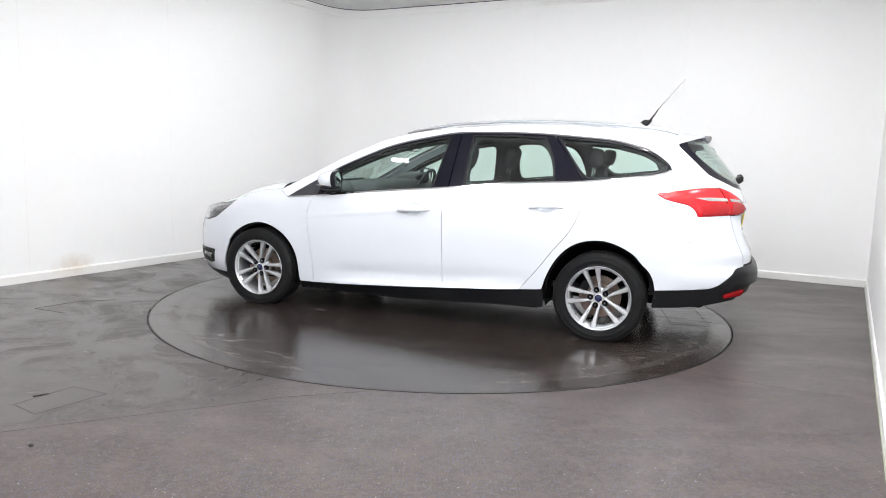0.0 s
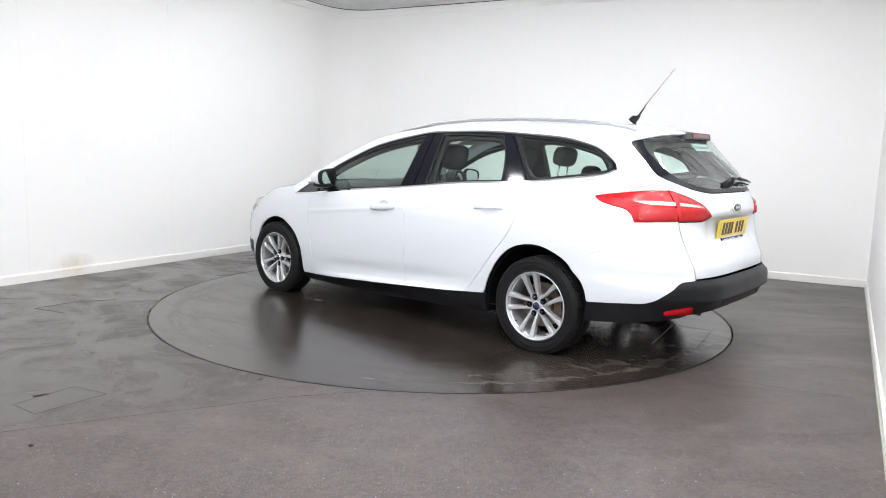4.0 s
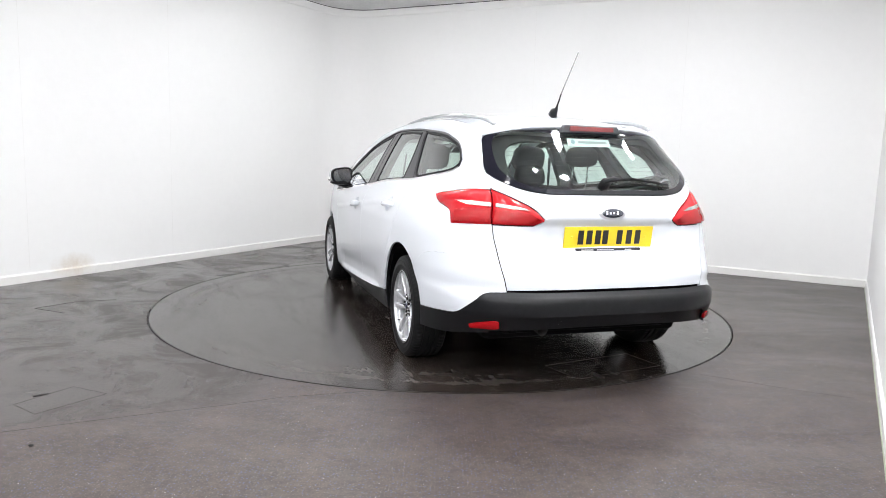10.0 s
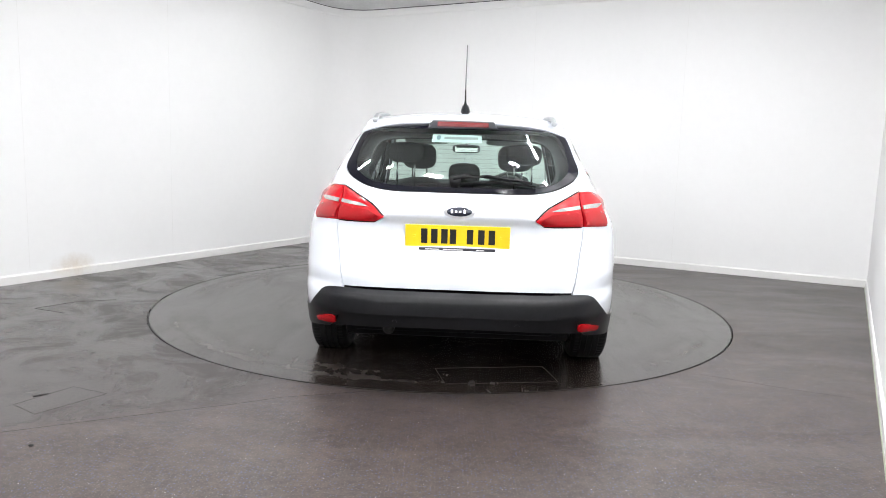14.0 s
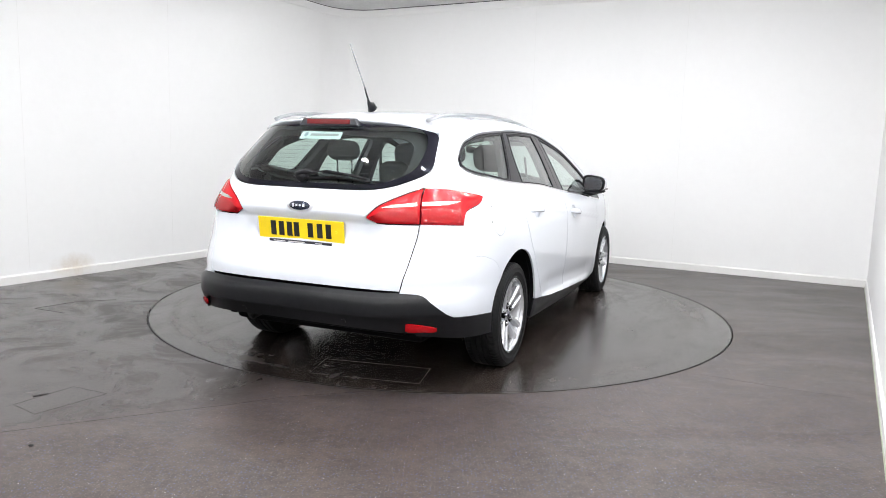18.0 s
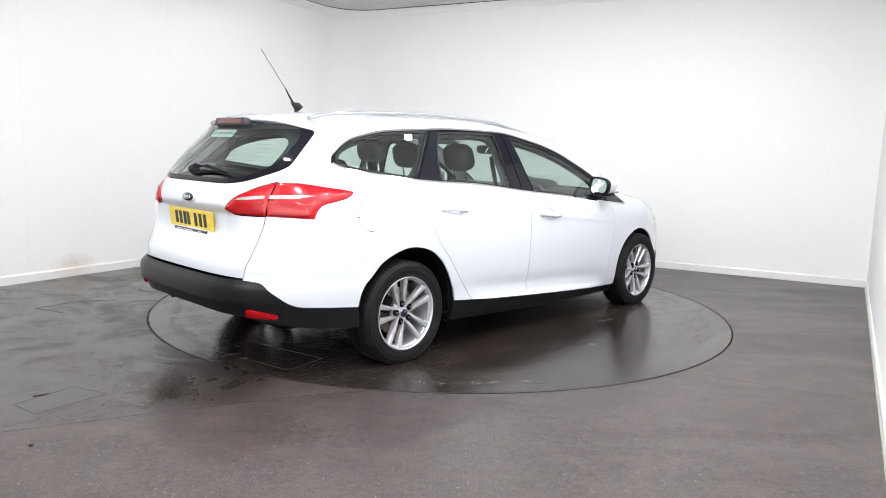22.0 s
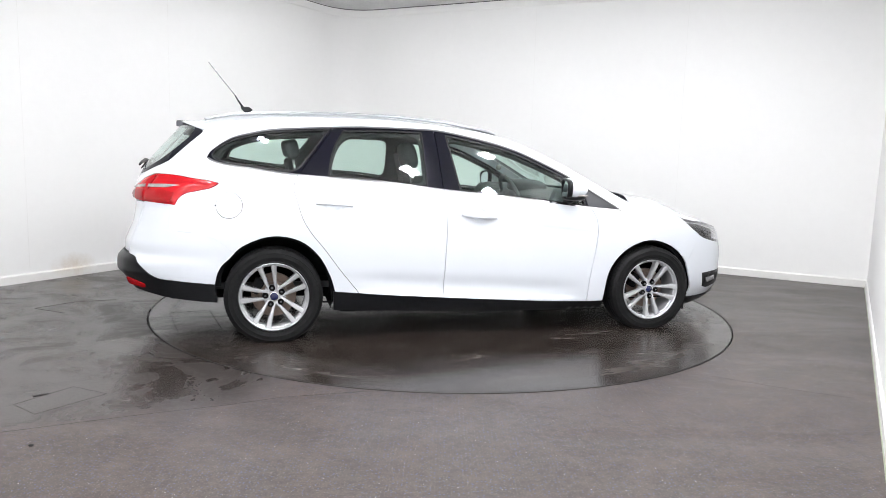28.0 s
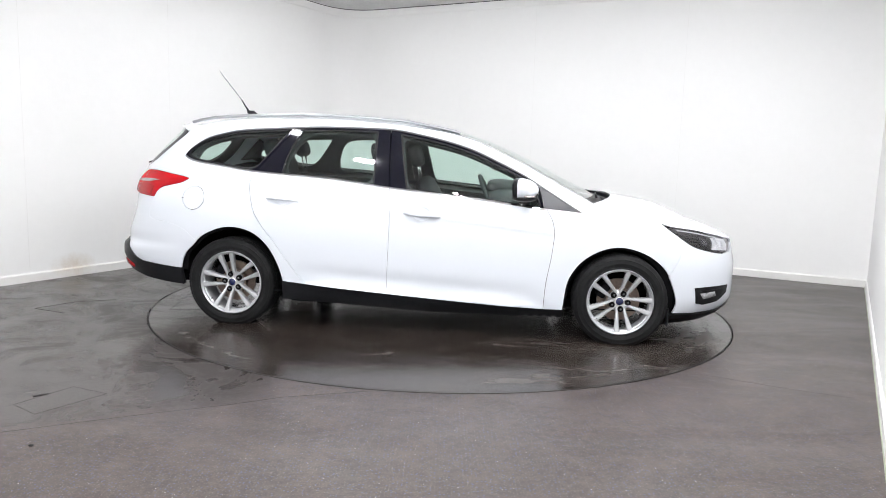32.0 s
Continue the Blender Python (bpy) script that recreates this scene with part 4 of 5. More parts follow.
def spoke_mesh(lean):
    """One tapered spoke of a pair, with a rounded crest; lean is +1 or -1."""
    verts, faces = [], []
    stations = [(0.026, 0.018, 0.017, 0.062), (0.055, 0.0225, 0.0165, 0.067), (0.085, 0.0265, 0.0185, 0.073), (0.12, 0.0315, 0.0225, 0.079), (0.165, 0.0385, 0.0270, 0.085), (0.19, 0.0425, 0.0315, 0.088), (0.205, 0.045, 0.042, 0.090)]
    for r, off, wid, top in stations:
        o = off * lean
        for dx, dy in ((-0.62, -0.036), (-0.58, -0.010), (-0.40, -0.0015), (0, 0.0), (0.40, -0.0015), (0.58, -0.010), (0.62, -0.036)):
            verts.append((r, top + dy, o + dx * wid))
    for k in range(len(stations) - 1):
        for j in range(6):
            a = k * 7 + j
            faces.append((a, a + 1, a + 8, a + 7))
    me = mesh_from("spoke", verts, faces, ALLOY)
    for e in me.edges:
        i, j = sorted(e.vertices)
        e.use_edge_sharp = j == i + 7 and i % 7 in (1, 2, 4, 5)
    return me


SPOKES = (spoke_mesh(1), spoke_mesh(-1))


def wheel(x, y, side, phase, high):
    flip = pose(0, 0, 0, 0, 0, 0) if side > 0 else pose(0, 0, 0, 0, 0, 180)
    w = put("wheel", rim_me, car, CAR_AT @ Matrix.Translation((x, side * y, high)) @ flip, "silver alloy wheel with five pairs of spokes")
    put("tyre", TYRES[high], w, None, "black rubber tyre")
    part("tyre_valve", box_bm(-0.004, 0.004, 0.070, 0.088, -0.004, 0.004, 0.002), RUBBER, w, "", pose(0, 0, 0, 0, 40, 0) @ Matrix.Translation((0.186, 0, 0)))
    put("brake_disc", disc_me, w, pose(0, 0.005, 0), "rust-tinted steel brake disc")
    put("hub", hub_me, w)
    put("centre_cap", cap_me, w, None, "blue centre cap")
    put("cap_ring", cap_ring_me, w)
    for k in range(5):
        a = 180 - phase + 72 * k
        turn = pose(0, 0, 0, 0, -a, 0)
        for me in SPOKES:
            put("spoke", me, w, turn)
        put("wheel_nut", nut_me, w, turn @ Matrix.Translation((0.054, 0, 0)))
        put("nut_well", well_me, w, turn @ Matrix.Translation((0.054, 0, 0)))
    caliper = box_bm(-0.05, 0.05, -0.03, 0.045, 0.09, 0.15, 0.012)
    part("brake_caliper", caliper, DARK, w, "", pose(0, 0, 0, 0, 60, 0), True)
    return w


TYRES = {high: tyre_mesh(high) for high in (0.291, 0.286)}
for x, y, side, phase, high in ((0.002, 0.774, 1, 35, 0.291), (0.002, 0.774, -1, 31, 0.291), (2.636, 0.784, 1, -4, 0.286), (2.636, 0.784, -1, -8, 0.286)):
    wheel(x, y, side, phase, high)

# arch liners, axles, exhaust
for side in (1, -1):
    for x, r in ((0, 0.365), (2.635, 0.355)):
        verts, faces = [], []
        for k in range(25):
            a = radians(-15 + (203 if x else 200) * k / 24)
            px, pz = x + r * math.cos(a), 0.305 + r * math.sin(a)
            edge = float(skin(np.array([px]), np.array([max(pz, 0.25)]))[0][1]) - 0.013
            verts += [(px, side * 0.50, pz), (px, side * edge, pz), (x, side * 0.50, 0.305)]
        for k in range(24):
            i = 3 * k
            faces += [(i, i + 1, i + 4, i + 3), (i, i + 3, i + 2)]
        put("arch_liner", mesh_from("arch_liner", verts, faces, DARK, False), car, CAR_AT)
    part("mud_flap", box_bm(2.955, 2.967, side * 0.74 - 0.06, side * 0.74 + 0.05, 0.115, 0.24, 0.004), PLASTIC, car, "", CAR_AT)
rear_axle = bmesh.new()
bmesh.ops.create_cone(rear_axle, cap_ends=True, segments=16, radius1=0.04, radius2=0.04, depth=1.3, matrix=pose(0, 0, 0.29, 90))
part("axle", rear_axle, DARK, car, "", CAR_AT, True)
pipe_v, pipe_f = lathe([(0.030, -0.12), (0.030, 0.12), (0.026, 0.12), (0.026, -0.12)], 18)
put("tailpipe", mesh_from("tailpipe", pipe_v, pipe_f, mat("pipe_steel", (0.04, 0.04, 0.04), 0.5, 0.8)), car, CAR_AT @ Matrix.Translation((-0.72, 0.345, 0.338)) @ pose(0, 0, 0, -8, 0, 90))
part("silencer", box_bm(-0.74, -0.46, -0.12, 0.42, 0.275, 0.40, 0.05, 3), DARK, car, "", CAR_AT, True)
part("towing_bracket", box_bm(-0.81, -0.76, 0.47, 0.52, 0.305, 0.36, 0.012), DARK, car, "", CAR_AT)

# ---- outer fittings ----
def tube_mesh(name, pts, radii, material, seg=10, flat=1.0):
    """A round bar through points, with a radius at each; flat squashes it sideways."""
    pts = [Vector(p) for p in pts]
    verts, faces = [], []
    for k, p in enumerate(pts):
        d = (pts[min(k + 1, len(pts) - 1)] - pts[max(k - 1, 0)]).normalized()
        u = d.cross(Vector((0, 1, 0)))
        u = u.normalized() if u.length > 1e-3 else Vector((1, 0, 0))
        v = d.cross(u).normalized()
        for j in range(seg):
            a = 2 * math.pi * j / seg
            verts.append(p + u * math.cos(a) * radii[k] + v * math.sin(a) * radii[k] * flat)
    n = len(pts)
    for k in range(n - 1):
        for j in range(seg):
            q = (j + 1) % seg
            faces.append((k * seg + j, k * seg + q, (k + 1) * seg + q, (k + 1) * seg + j))
    faces += [tuple(range(seg))[::-1], tuple((n - 1) * seg + j for j in range(seg))]
    return mesh_from(name, verts, faces, material)


RAIL = grainy(mat("rail_silver", (0.42, 0.43, 0.445), 0.33, 0.7), 70, 0.06)
for side in (1, -1):
    run = [(-0.42, 0.490, 1.392), (-0.36, 0.494, 1.408), (-0.25, 0.50, 1.428), (0.0, 0.513, 1.447), (0.4, 0.522, 1.461), (0.8, 0.524, 1.456), (1.15, 0.522, 1.432), (1.38, 0.523, 1.393), (1.48, 0.525, 1.374), (1.53, 0.528, 1.358)]
    pts = [Vector((x, y, z)) for x, y, z in run]
    fine = []
    for a, b in zip(pts, pts[1:]):
        fine += [a.lerp(b, q / 4) for q in range(4)]
    fine.append(pts[-1])
    put("roof_rail", tube_mesh("roof_rail", [(p.x, p.y * side, p.z - 0.005) for p in fine], [0.011] * len(fine), RAIL, 10, 1.3), car, CAR_AT, "satin silver roof rail")
aerial = put("aerial", tube_mesh("aerial", [(-0.15, 0, 1.462), (-0.165, 0, 1.482), (-0.195, 0, 1.494), (-0.203, 0, 1.515), (-0.225, 0, 1.545), (-0.245, 0, 1.58)], [0.034, 0.026, 0.012, 0.0065, 0.0055, 0.0045], PLASTIC, 12, 0.8), car, CAR_AT, "black whip aerial on the roof")
put("whip", tube_mesh("whip", [(-0.245, -0.0, 1.58), (-0.33, -0.003, 1.685), (-0.420, -0.006, 1.798)], [0.0036, 0.0033, 0.0030], mat("whip_grey", (0.26, 0.26, 0.26), 0.5), 8), aerial)

# spoiler lip over the rear window, with the high brake light
def spoiler():
    faces = []
    qs = np.linspace(1, -1, 41)
    low = top_row(-0.62, qs)
    end = skin(np.array([-0.668]), np.array([1.322]), 0.006)[0]
    rows = []
    for q, b in zip(qs, low):
        tip = (-0.605 + 0.115 * q * q, b[1] * (0.985 - 0.03 * q * q), 1.362 + 0.022 * (1 - q * q) - 0.026 * q ** 6)
        w = max(0.0, (abs(q) - 0.72) / 0.28) ** 1.5
        tip = tuple(t * (1 - w) + c * w for t, c in zip(tip, (end[0], math.copysign(end[1], q), end[2])))
        under = (tip[0] + 0.045, tip[1], tip[2] - 0.024)
        back = (tip[0] + 0.12, tip[1] * 0.98, tip[2] - 0.016)
        mid = tuple(0.5 * (b[k] + tip[k]) + (0.004 if k == 2 else 0) for k in range(3))
        rows.append([(b[0] + 0.02, b[1], b[2] + 0.0015), mid, tip, (tip[0] + 0.004, tip[1], tip[2] - 0.010), under, back])
    n = 6
    verts = [p for r in rows for p in r]
    for i in range(len(rows) - 1):
        for j in range(n - 1):
            faces.append((i * n + j, i * n + j + 1, (i + 1) * n + j + 1, (i + 1) * n + j))
    return mesh_from("spoiler", verts, faces, PAINT)


put("spoiler", spoiler(), car, CAR_AT, "white roof spoiler over the rear window")


def prism(outline, x0, x1, bevel=0.004):
    """A (y, z) outline pushed from x0 to x1."""
    bm = bmesh.new()
    vs = [bm.verts.new((x0, y, z)) for y, z in outline]
    f = bm.faces.new(vs)
    r = bmesh.ops.extrude_face_region(bm, geom=[f])
    bmesh.ops.translate(bm, verts=[v for v in r["geom"] if isinstance(v, bmesh.types.BMVert)], vec=(x1 - x0, 0, 0))
    bmesh.ops.recalc_face_normals(bm, faces=bm.faces)
    if bevel:
        bmesh.ops.bevel(bm, geom=list(bm.edges), offset=bevel, segments=2, profile=0.5, affect="EDGES")
    return bm


brake = part("brake_light", prism([(-0.182, 1.346), (-0.160, 1.386), (0.160, 1.388), (0.188, 1.344)], -0.625, -0.52, 0.006), TRIM_DARK, car, "high brake light in a black housing", CAR_AT)
part("lens", prism([(-0.135, 1.355), (-0.132, 1.379), (0.132, 1.381), (0.135, 1.355)], -0.629, -0.61, 0.003), mat("dark_red", (0.16, 0.008, 0.01), 0.15, 0, 1), brake)

# number plate, badge, wiper, sticker
YELLOW = grainy(mat("plate_yellow", (0.86, 0.62, 0.012), 0.3, 0, 0.6), 60, 0.04)
BLACK_INK = mat("black_ink", (0.012, 0.012, 0.012), 0.4)
plate = part("number_plate", box_bm(-0.006, 0.0, -0.26, 0.26, -0.0555, 0.0555, 0.0025), YELLOW, car, "yellow rear number plate with plain black bars", CAR_AT @ Matrix.Translation((-0.868, 0.006, 0.811)) @ pose(0, 0, 0, 0, -7, 0))
for y in (-0.165, -0.115, -0.065, -0.022, 0.062, 0.118, 0.170):
    part("bar", box_bm(-0.0075, -0.006, -y - 0.016, -y + 0.016, -0.037, 0.037, 0.0), BLACK_INK, plate)
for y in (-0.215, 0.215):
    part("screw", box_bm(-0.0085, -0.006, y - 0.006, y + 0.006, -0.006, 0.006, 0.002), YELLOW, plate)
holder = part("plate_holder", box_bm(-0.018, 0.004, -0.19, 0.19, -0.070, -0.0565, 0.002), TRIM_DARK, plate)
for y, w in ((0.125, 0.035), (0.02, 0.05), (-0.115, 0.02)):
    part("bar", box_bm(-0.0192, -0.018, y - w, y + w, -0.0665, -0.0615), SKIRT, holder)


def oval_bm(a, b, x0, x1, seg=32, crown=0.003):
    bm = bmesh.new()
    c = bm.verts.new((x1 - crown, 0, 0))
    ring1 = [bm.verts.new((x1, a * 0.96 * math.cos(t), b * 0.95 * math.sin(t))) for t in np.linspace(0, 2 * math.pi, seg, endpoint=False)]
    ring2 = [bm.verts.new((x0, a * math.cos(t), b * math.sin(t))) for t in np.linspace(0, 2 * math.pi, seg, endpoint=False)]
    for k in range(seg):
        q = (k + 1) % seg
        bm.faces.new((c, ring1[k], ring1[q]))
        bm.faces.new((ring1[k], ring2[k], ring2[q], ring1[q]))
    bmesh.ops.recalc_face_normals(bm, faces=bm.faces)
    return bm


badge = part("badge", oval_bm(0.078, 0.034, 0.006, -0.004, 40, 0.0), mat("badge_silver", (0.62, 0.62, 0.64), 0.3, 0.1), car, "oval chrome badge with a dark centre", CAR_AT @ Matrix.Translation((-0.886, 0.0, 0.935)) @ pose(0, 0, 0, 0, 4, 0), True)
part("badge_centre", oval_bm(0.063, 0.0235, -0.003, -0.0062, 40, 0.0005), mat("badge_dark", (0.015, 0.022, 0.045), 0.15, 0, 1), badge, "", None, True)
for y, h in ((0.036, 0.011), (0.016, 0.007), (-0.004, 0.006), (-0.026, 0.010)):
    part("badge_mark", box_bm(-0.0078, -0.006, y - 0.006, y + 0.006, -h * 0.8, h, 0.0006), CHROME, badge)
wp = [rear_skin(np.array([u]), np.array([z]), 0.028)[0] for u, z in ((0.045, 1.078), (-0.02, 1.094), (-0.15, 1.094), (-0.30, 1.082), (-0.40, 1.070))]
wiper = put("rear_wiper", tube_mesh("rear_wiper", wp, [0.017, 0.019, 0.015, 0.011, 0.006], PLASTIC, 10, 0.7), car, CAR_AT, "black rear wiper")
pv = rear_skin(np.array([0.03]), np.array([1.078]), 0.012)[0]
part("wiper_pivot", oval_bm(0.03, 0.026, 0.03, -0.02), PLASTIC, wiper, "", Matrix.Translation(tuple(pv)) @ pose(0, 0, 0, 0, 38, 0), True)
put("wiper_blade", tube_mesh("wiper_blade", [rear_skin(np.array([u]), np.array([z]), 0.010)[0] for u, z in ((0.02, 1.066), (-0.2, 1.078), (-0.42, 1.060))], [0.006, 0.007, 0.004], RUBBER, 8), wiper)
STICKER = grainy(mat("sticker_mint", (0.25, 0.37, 0.33), 0.5), 80, 0.05)
stick = panel("window_sticker", [(0.215, 1.273), (-0.135, 1.273), (-0.135, 1.312), (0.215, 1.314)], STICKER, "pale green dealer sticker in the rear window", surf=rear_skin, out=0.0015, depth=0.001, step=0.06)
put("printed_bar", panel_mesh("printed_bar", [(0.13, 1.289), (-0.11, 1.289), (-0.11, 1.301), (0.13, 1.301)], mat("print_grey", (0.12, 0.16, 0.15), 0.5), surf=rear_skin, out=0.0035, depth=0.001), stick)
put("printed_mark", panel_mesh("printed_mark", [(0.17 + 0.016 * math.cos(t), 1.296 + 0.012 * math.sin(t)) for t in np.linspace(0, 6.0, 14)], mat("print_teal", (0.08, 0.14, 0.15), 0.5), surf=rear_skin, out=0.0035, depth=0.001), stick)

# door handles
for side in (1, -1):
    for s0, z0, s1, z1 in ((0.258, 0.886, 0.492, 0.872), (1.200, 0.823, 1.446, 0.806)):
        n = 15
        verts, faces = [], []
        for k in range(n):
            t = k / (n - 1)
            s, z = s0 + (s1 - s0) * t, z0 + (z1 - z0) * t
            lift = 0.004 + 0.032 * (1 - abs(2 * t - 1) ** 3.5)
            half = 0.0115 + 0.003 * math.sin(math.pi * t)
            for dz, dl in ((-half, -0.012), (-half, -0.004), (-half * 0.55, 0.0), (half * 0.55, 0.0), (half, -0.004), (half, -0.012)):
                p = skin(np.array([s]), np.array([z + dz]), max(0.001, lift + dl))[0]
                verts.append((p[0], p[1] * side, p[2]))
        for k in range(n - 1):
            for j in range(6):
                q = (j + 1) % 6
                faces.append((k * 6 + j, k * 6 + q, (k + 1) * 6 + q, (k + 1) * 6 + j))
        me = mesh_from("door_handle", verts, faces, PAINT)
        bm = bmesh.new()
        bm.from_mesh(me)
        bmesh.ops.recalc_face_normals(bm, faces=bm.faces)
        bm.to_mesh(me)
        bm.free()
        h = put("door_handle", me, car, CAR_AT, "white pull handle")

# door mirrors
for side in (1, -1):
    bm = bmesh.new()
    bmesh.ops.create_uvsphere(bm, u_segments=28, v_segments=18, radius=1)
    for v in bm.verts:
        x, y, z = v.co
        x = math.copysign(abs(x) ** 0.8, x) if x > 0 else -0.35 * abs(x) ** 0.5
        sq = 1.0 / max(abs(y) ** 3.2 + abs(z) ** 3.2, 1e-4) ** (1 / 3.2) * math.hypot(y, z) if math.hypot(y, z) > 1e-3 else 1
        v.co = (x * 0.112, y * sq * (0.092 + 0.008 * z), z * sq * (0.070 - 0.012 * y) * (1 - 0.22 * max(0.0, x)))
    m = CAR_AT @ Matrix.Translation((1.965, side * 0.905, 0.997)) @ pose(0, 0, 0, 0, 0, 9 * side) @ Matrix.Diagonal((1, side, 1, 1))
    mir = part("door_mirror", bm, PAINT, car, "white-capped door mirror", m, True)
    frame_v, frame_f = [], []
    n = 32
    for k in range(n):
        t = 2 * math.pi * k / n
        c, s_ = math.cos(t), math.sin(t)
        e = 1.0 / (abs(c) ** 3.2 + abs(s_) ** 3.2) ** (1 / 3.2)
        for sc, dx in ((0.985, -0.012), (1.012, -0.018), (1.012, -0.032), (0.97, -0.045), (0.84, -0.046), (0.80, -0.036)):
            frame_v.append((dx, c * e * sc * (0.092 + 0.008 * s_), s_ * e * sc * (0.070 - 0.012 * c)))
    for k in range(n):
        i, j = 6 * k, 6 * ((k + 1) % n)
        frame_f += [(i + q, i + q + 1, j + q + 1, j + q) for q in range(5)]
    put("mirror_housing", mesh_from("mirror_housing", frame_v, frame_f, PLASTIC), mir, None, "black mirror housing")
    glass_bm = bmesh.new()
    vs = []
    for k in range(n):
        t = 2 * math.pi * k / n
        c, s_ = math.cos(t), math.sin(t)
        e = 1.0 / (abs(c) ** 3.2 + abs(s_) ** 3.2) ** (1 / 3.2)
        vs.append(glass_bm.verts.new((-0.0405, c * e * 0.84 * (0.092 + 0.008 * s_), s_ * e * 0.84 * (0.070 - 0.012 * c))))
    glass_bm.faces.new(vs)
    part("mirror_glass", glass_bm, mat("mirror", (0.70, 0.72, 0.76), 0.02, 1.0), mir, "mirror glass", pose(0, 0, 0, 0, 6, 0))
    part("indicator", box_bm(0.03, 0.098, 0.02, 0.080, -0.046, -0.032, 0.005), CLEAR, mir)
    skirt = bmesh.new()
    bmesh.ops.create_uvsphere(skirt, u_segments=24, v_segments=10, radius=1)
    for v in skirt.verts:
        v.co = (0.020 + v.co.x * 0.082, v.co.y * 0.084, -0.056 + v.co.z * 0.024)
    part("mirror_base", skirt, PLASTIC, mir, "", None, True)
    put("mirror_arm", tube_mesh("mirror_arm", [(0.015, -0.145, -0.105), (0.01, -0.10, -0.085), (0.005, -0.03, -0.066), (0.0, 0.03, -0.058)], [0.034, 0.036, 0.032, 0.022], PLASTIC, 12), mir)

REFLECTOR = mat("reflector_silver", (0.70, 0.71, 0.73), 0.25, 0.35)
FOG_LENS = grainy(mat("fog_lens", (0.33, 0.33, 0.34), 0.15, 0.4, 0.6), 90, 0.5)
# fog lamps, washer jets, front wipers
for side in (1, -1):
    panel("fog_lamp_recess", loop(line([(3.195, 0.358), (3.30, 0.366), (3.435, 0.368), (3.395, 0.325), (3.28, 0.295), (3.205, 0.298), (3.195, 0.358)], 0.015)), SEAL, side=side, out=0.0055, depth=0.004, step=0.02)
    panel("fog_lamp", loop(line([(3.212, 0.342), (3.335, 0.352), (3.350, 0.322), (3.235, 0.303), (3.212, 0.342)], 0.012)), FOG_LENS, "clear fog lamp", side=side, out=0.007, depth=0.004, bulge=0.005, step=0.010)
    p = Vector((2.83, 0.38 * side, 0.900))
    part("washer_jet", box_bm(-0.02, 0.02, -0.012, 0.012, -0.012, 0.010, 0.004), PLASTIC, car, "", CAR_AT @ Matrix.Translation(p))
    bowl = [(3.325, 0.632), (3.495, 0.618), (3.525, 0.668), (3.50, 0.690), (3.372, 0.715)]
    panel("headlight_reflector", loop(line(bowl + bowl[:1], 0.015)), REFLECTOR, "bright stepped headlight reflector", side=side, out=-0.011, depth=0.003, bulge=-0.012, reach=0.05, step=0.010)
    for k in range(2):
        q = 3.385 + 0.055 * k
        panel("reflector_step", loop(line([(q, 0.634 - 0.004 * k), (q + 0.004, 0.634 - 0.004 * k), (q + 0.018, 0.706 - 0.010 * k), (q + 0.014, 0.708 - 0.010 * k), (q, 0.634 - 0.004 * k)], 0.012)), CHROME, side=side, out=-0.009, depth=0.006, step=0.02)
    panel("lamp_strip", loop(along(lambda q: BONNET_Z(q) - 0.012, 3.12, 3.50, 18), along(lambda q: BONNET_Z(q) - 0.019, 3.50, 3.12, 18)), REFLECTOR, "thin daytime running strip", side=side, out=-0.009, depth=0.004, step=0.03)
    panel("projector_ring", ring_of(3.268, 0.685, 0.037, 0.033, 24), TRIM_DARK, side=side, out=-0.0105, depth=0.003, holes=[ring_of(3.268, 0.685, 0.033, 0.030, 24)], step=0.02)
    panel("projector_lens", ring_of(3.268, 0.685, 0.032, 0.029, 20), GLOSS_BLACK, "round projector lens", side=side, out=-0.0095, depth=0.004, bulge=0.004, step=0.01)
a0, a1 = top_row(2.36, np.array([-0.75, 0.15])), top_row(2.22, np.array([-0.75, 0.15]))
put("front_wiper", tube_mesh("front_wiper", [(a0[0][0] + 0.05, a0[0][1], a0[0][2] + 0.002), (a0[1][0] + 0.05, a0[1][1], a0[1][2] - 0.008)], [0.008, 0.006], PLASTIC, 8), car, CAR_AT, "black windscreen wiper")
b0 = top_row(2.37, np.array([0.1, 0.8]))
put("front_wiper", tube_mesh("front_wiper", [(b0[0][0] + 0.03, b0[0][1], b0[0][2] + 0.006), (b0[1][0] + 0.02, b0[1][1], b0[1][2] + 0.006)], [0.008, 0.006], PLASTIC, 8), car, CAR_AT, "black windscreen wiper")

# ---- cabin ----
def pad(name, x, y, z, sx, sy, sz, tilt, material, parent=None, m=None, r=0.04, power=3.0):
    """A rounded cushion."""
    bm = bmesh.new()
    bmesh.ops.create_uvsphere(bm, u_segments=24, v_segments=16, radius=1)
    for v in bm.verts:
        d = (abs(v.co.x) ** power + abs(v.co.y) ** power + abs(v.co.z) ** power) ** (1 / power)
        v.co = Vector((v.co.x * sx, v.co.y * sy, v.co.z * sz)) / d
    base = CAR_AT if parent is None else Matrix.Identity(4)
    return part(name, bm, material, parent or car, "", base @ Matrix.Translation((x, y, z)) @ pose(0, 0, 0, 0, tilt, 0), True)


def post(name, parent, x, y, z0, z1):
    put(name, tube_mesh(name, [(x, y, z0), (x - 0.01, y, z1)], [0.006, 0.006], CHROME, 8), parent)


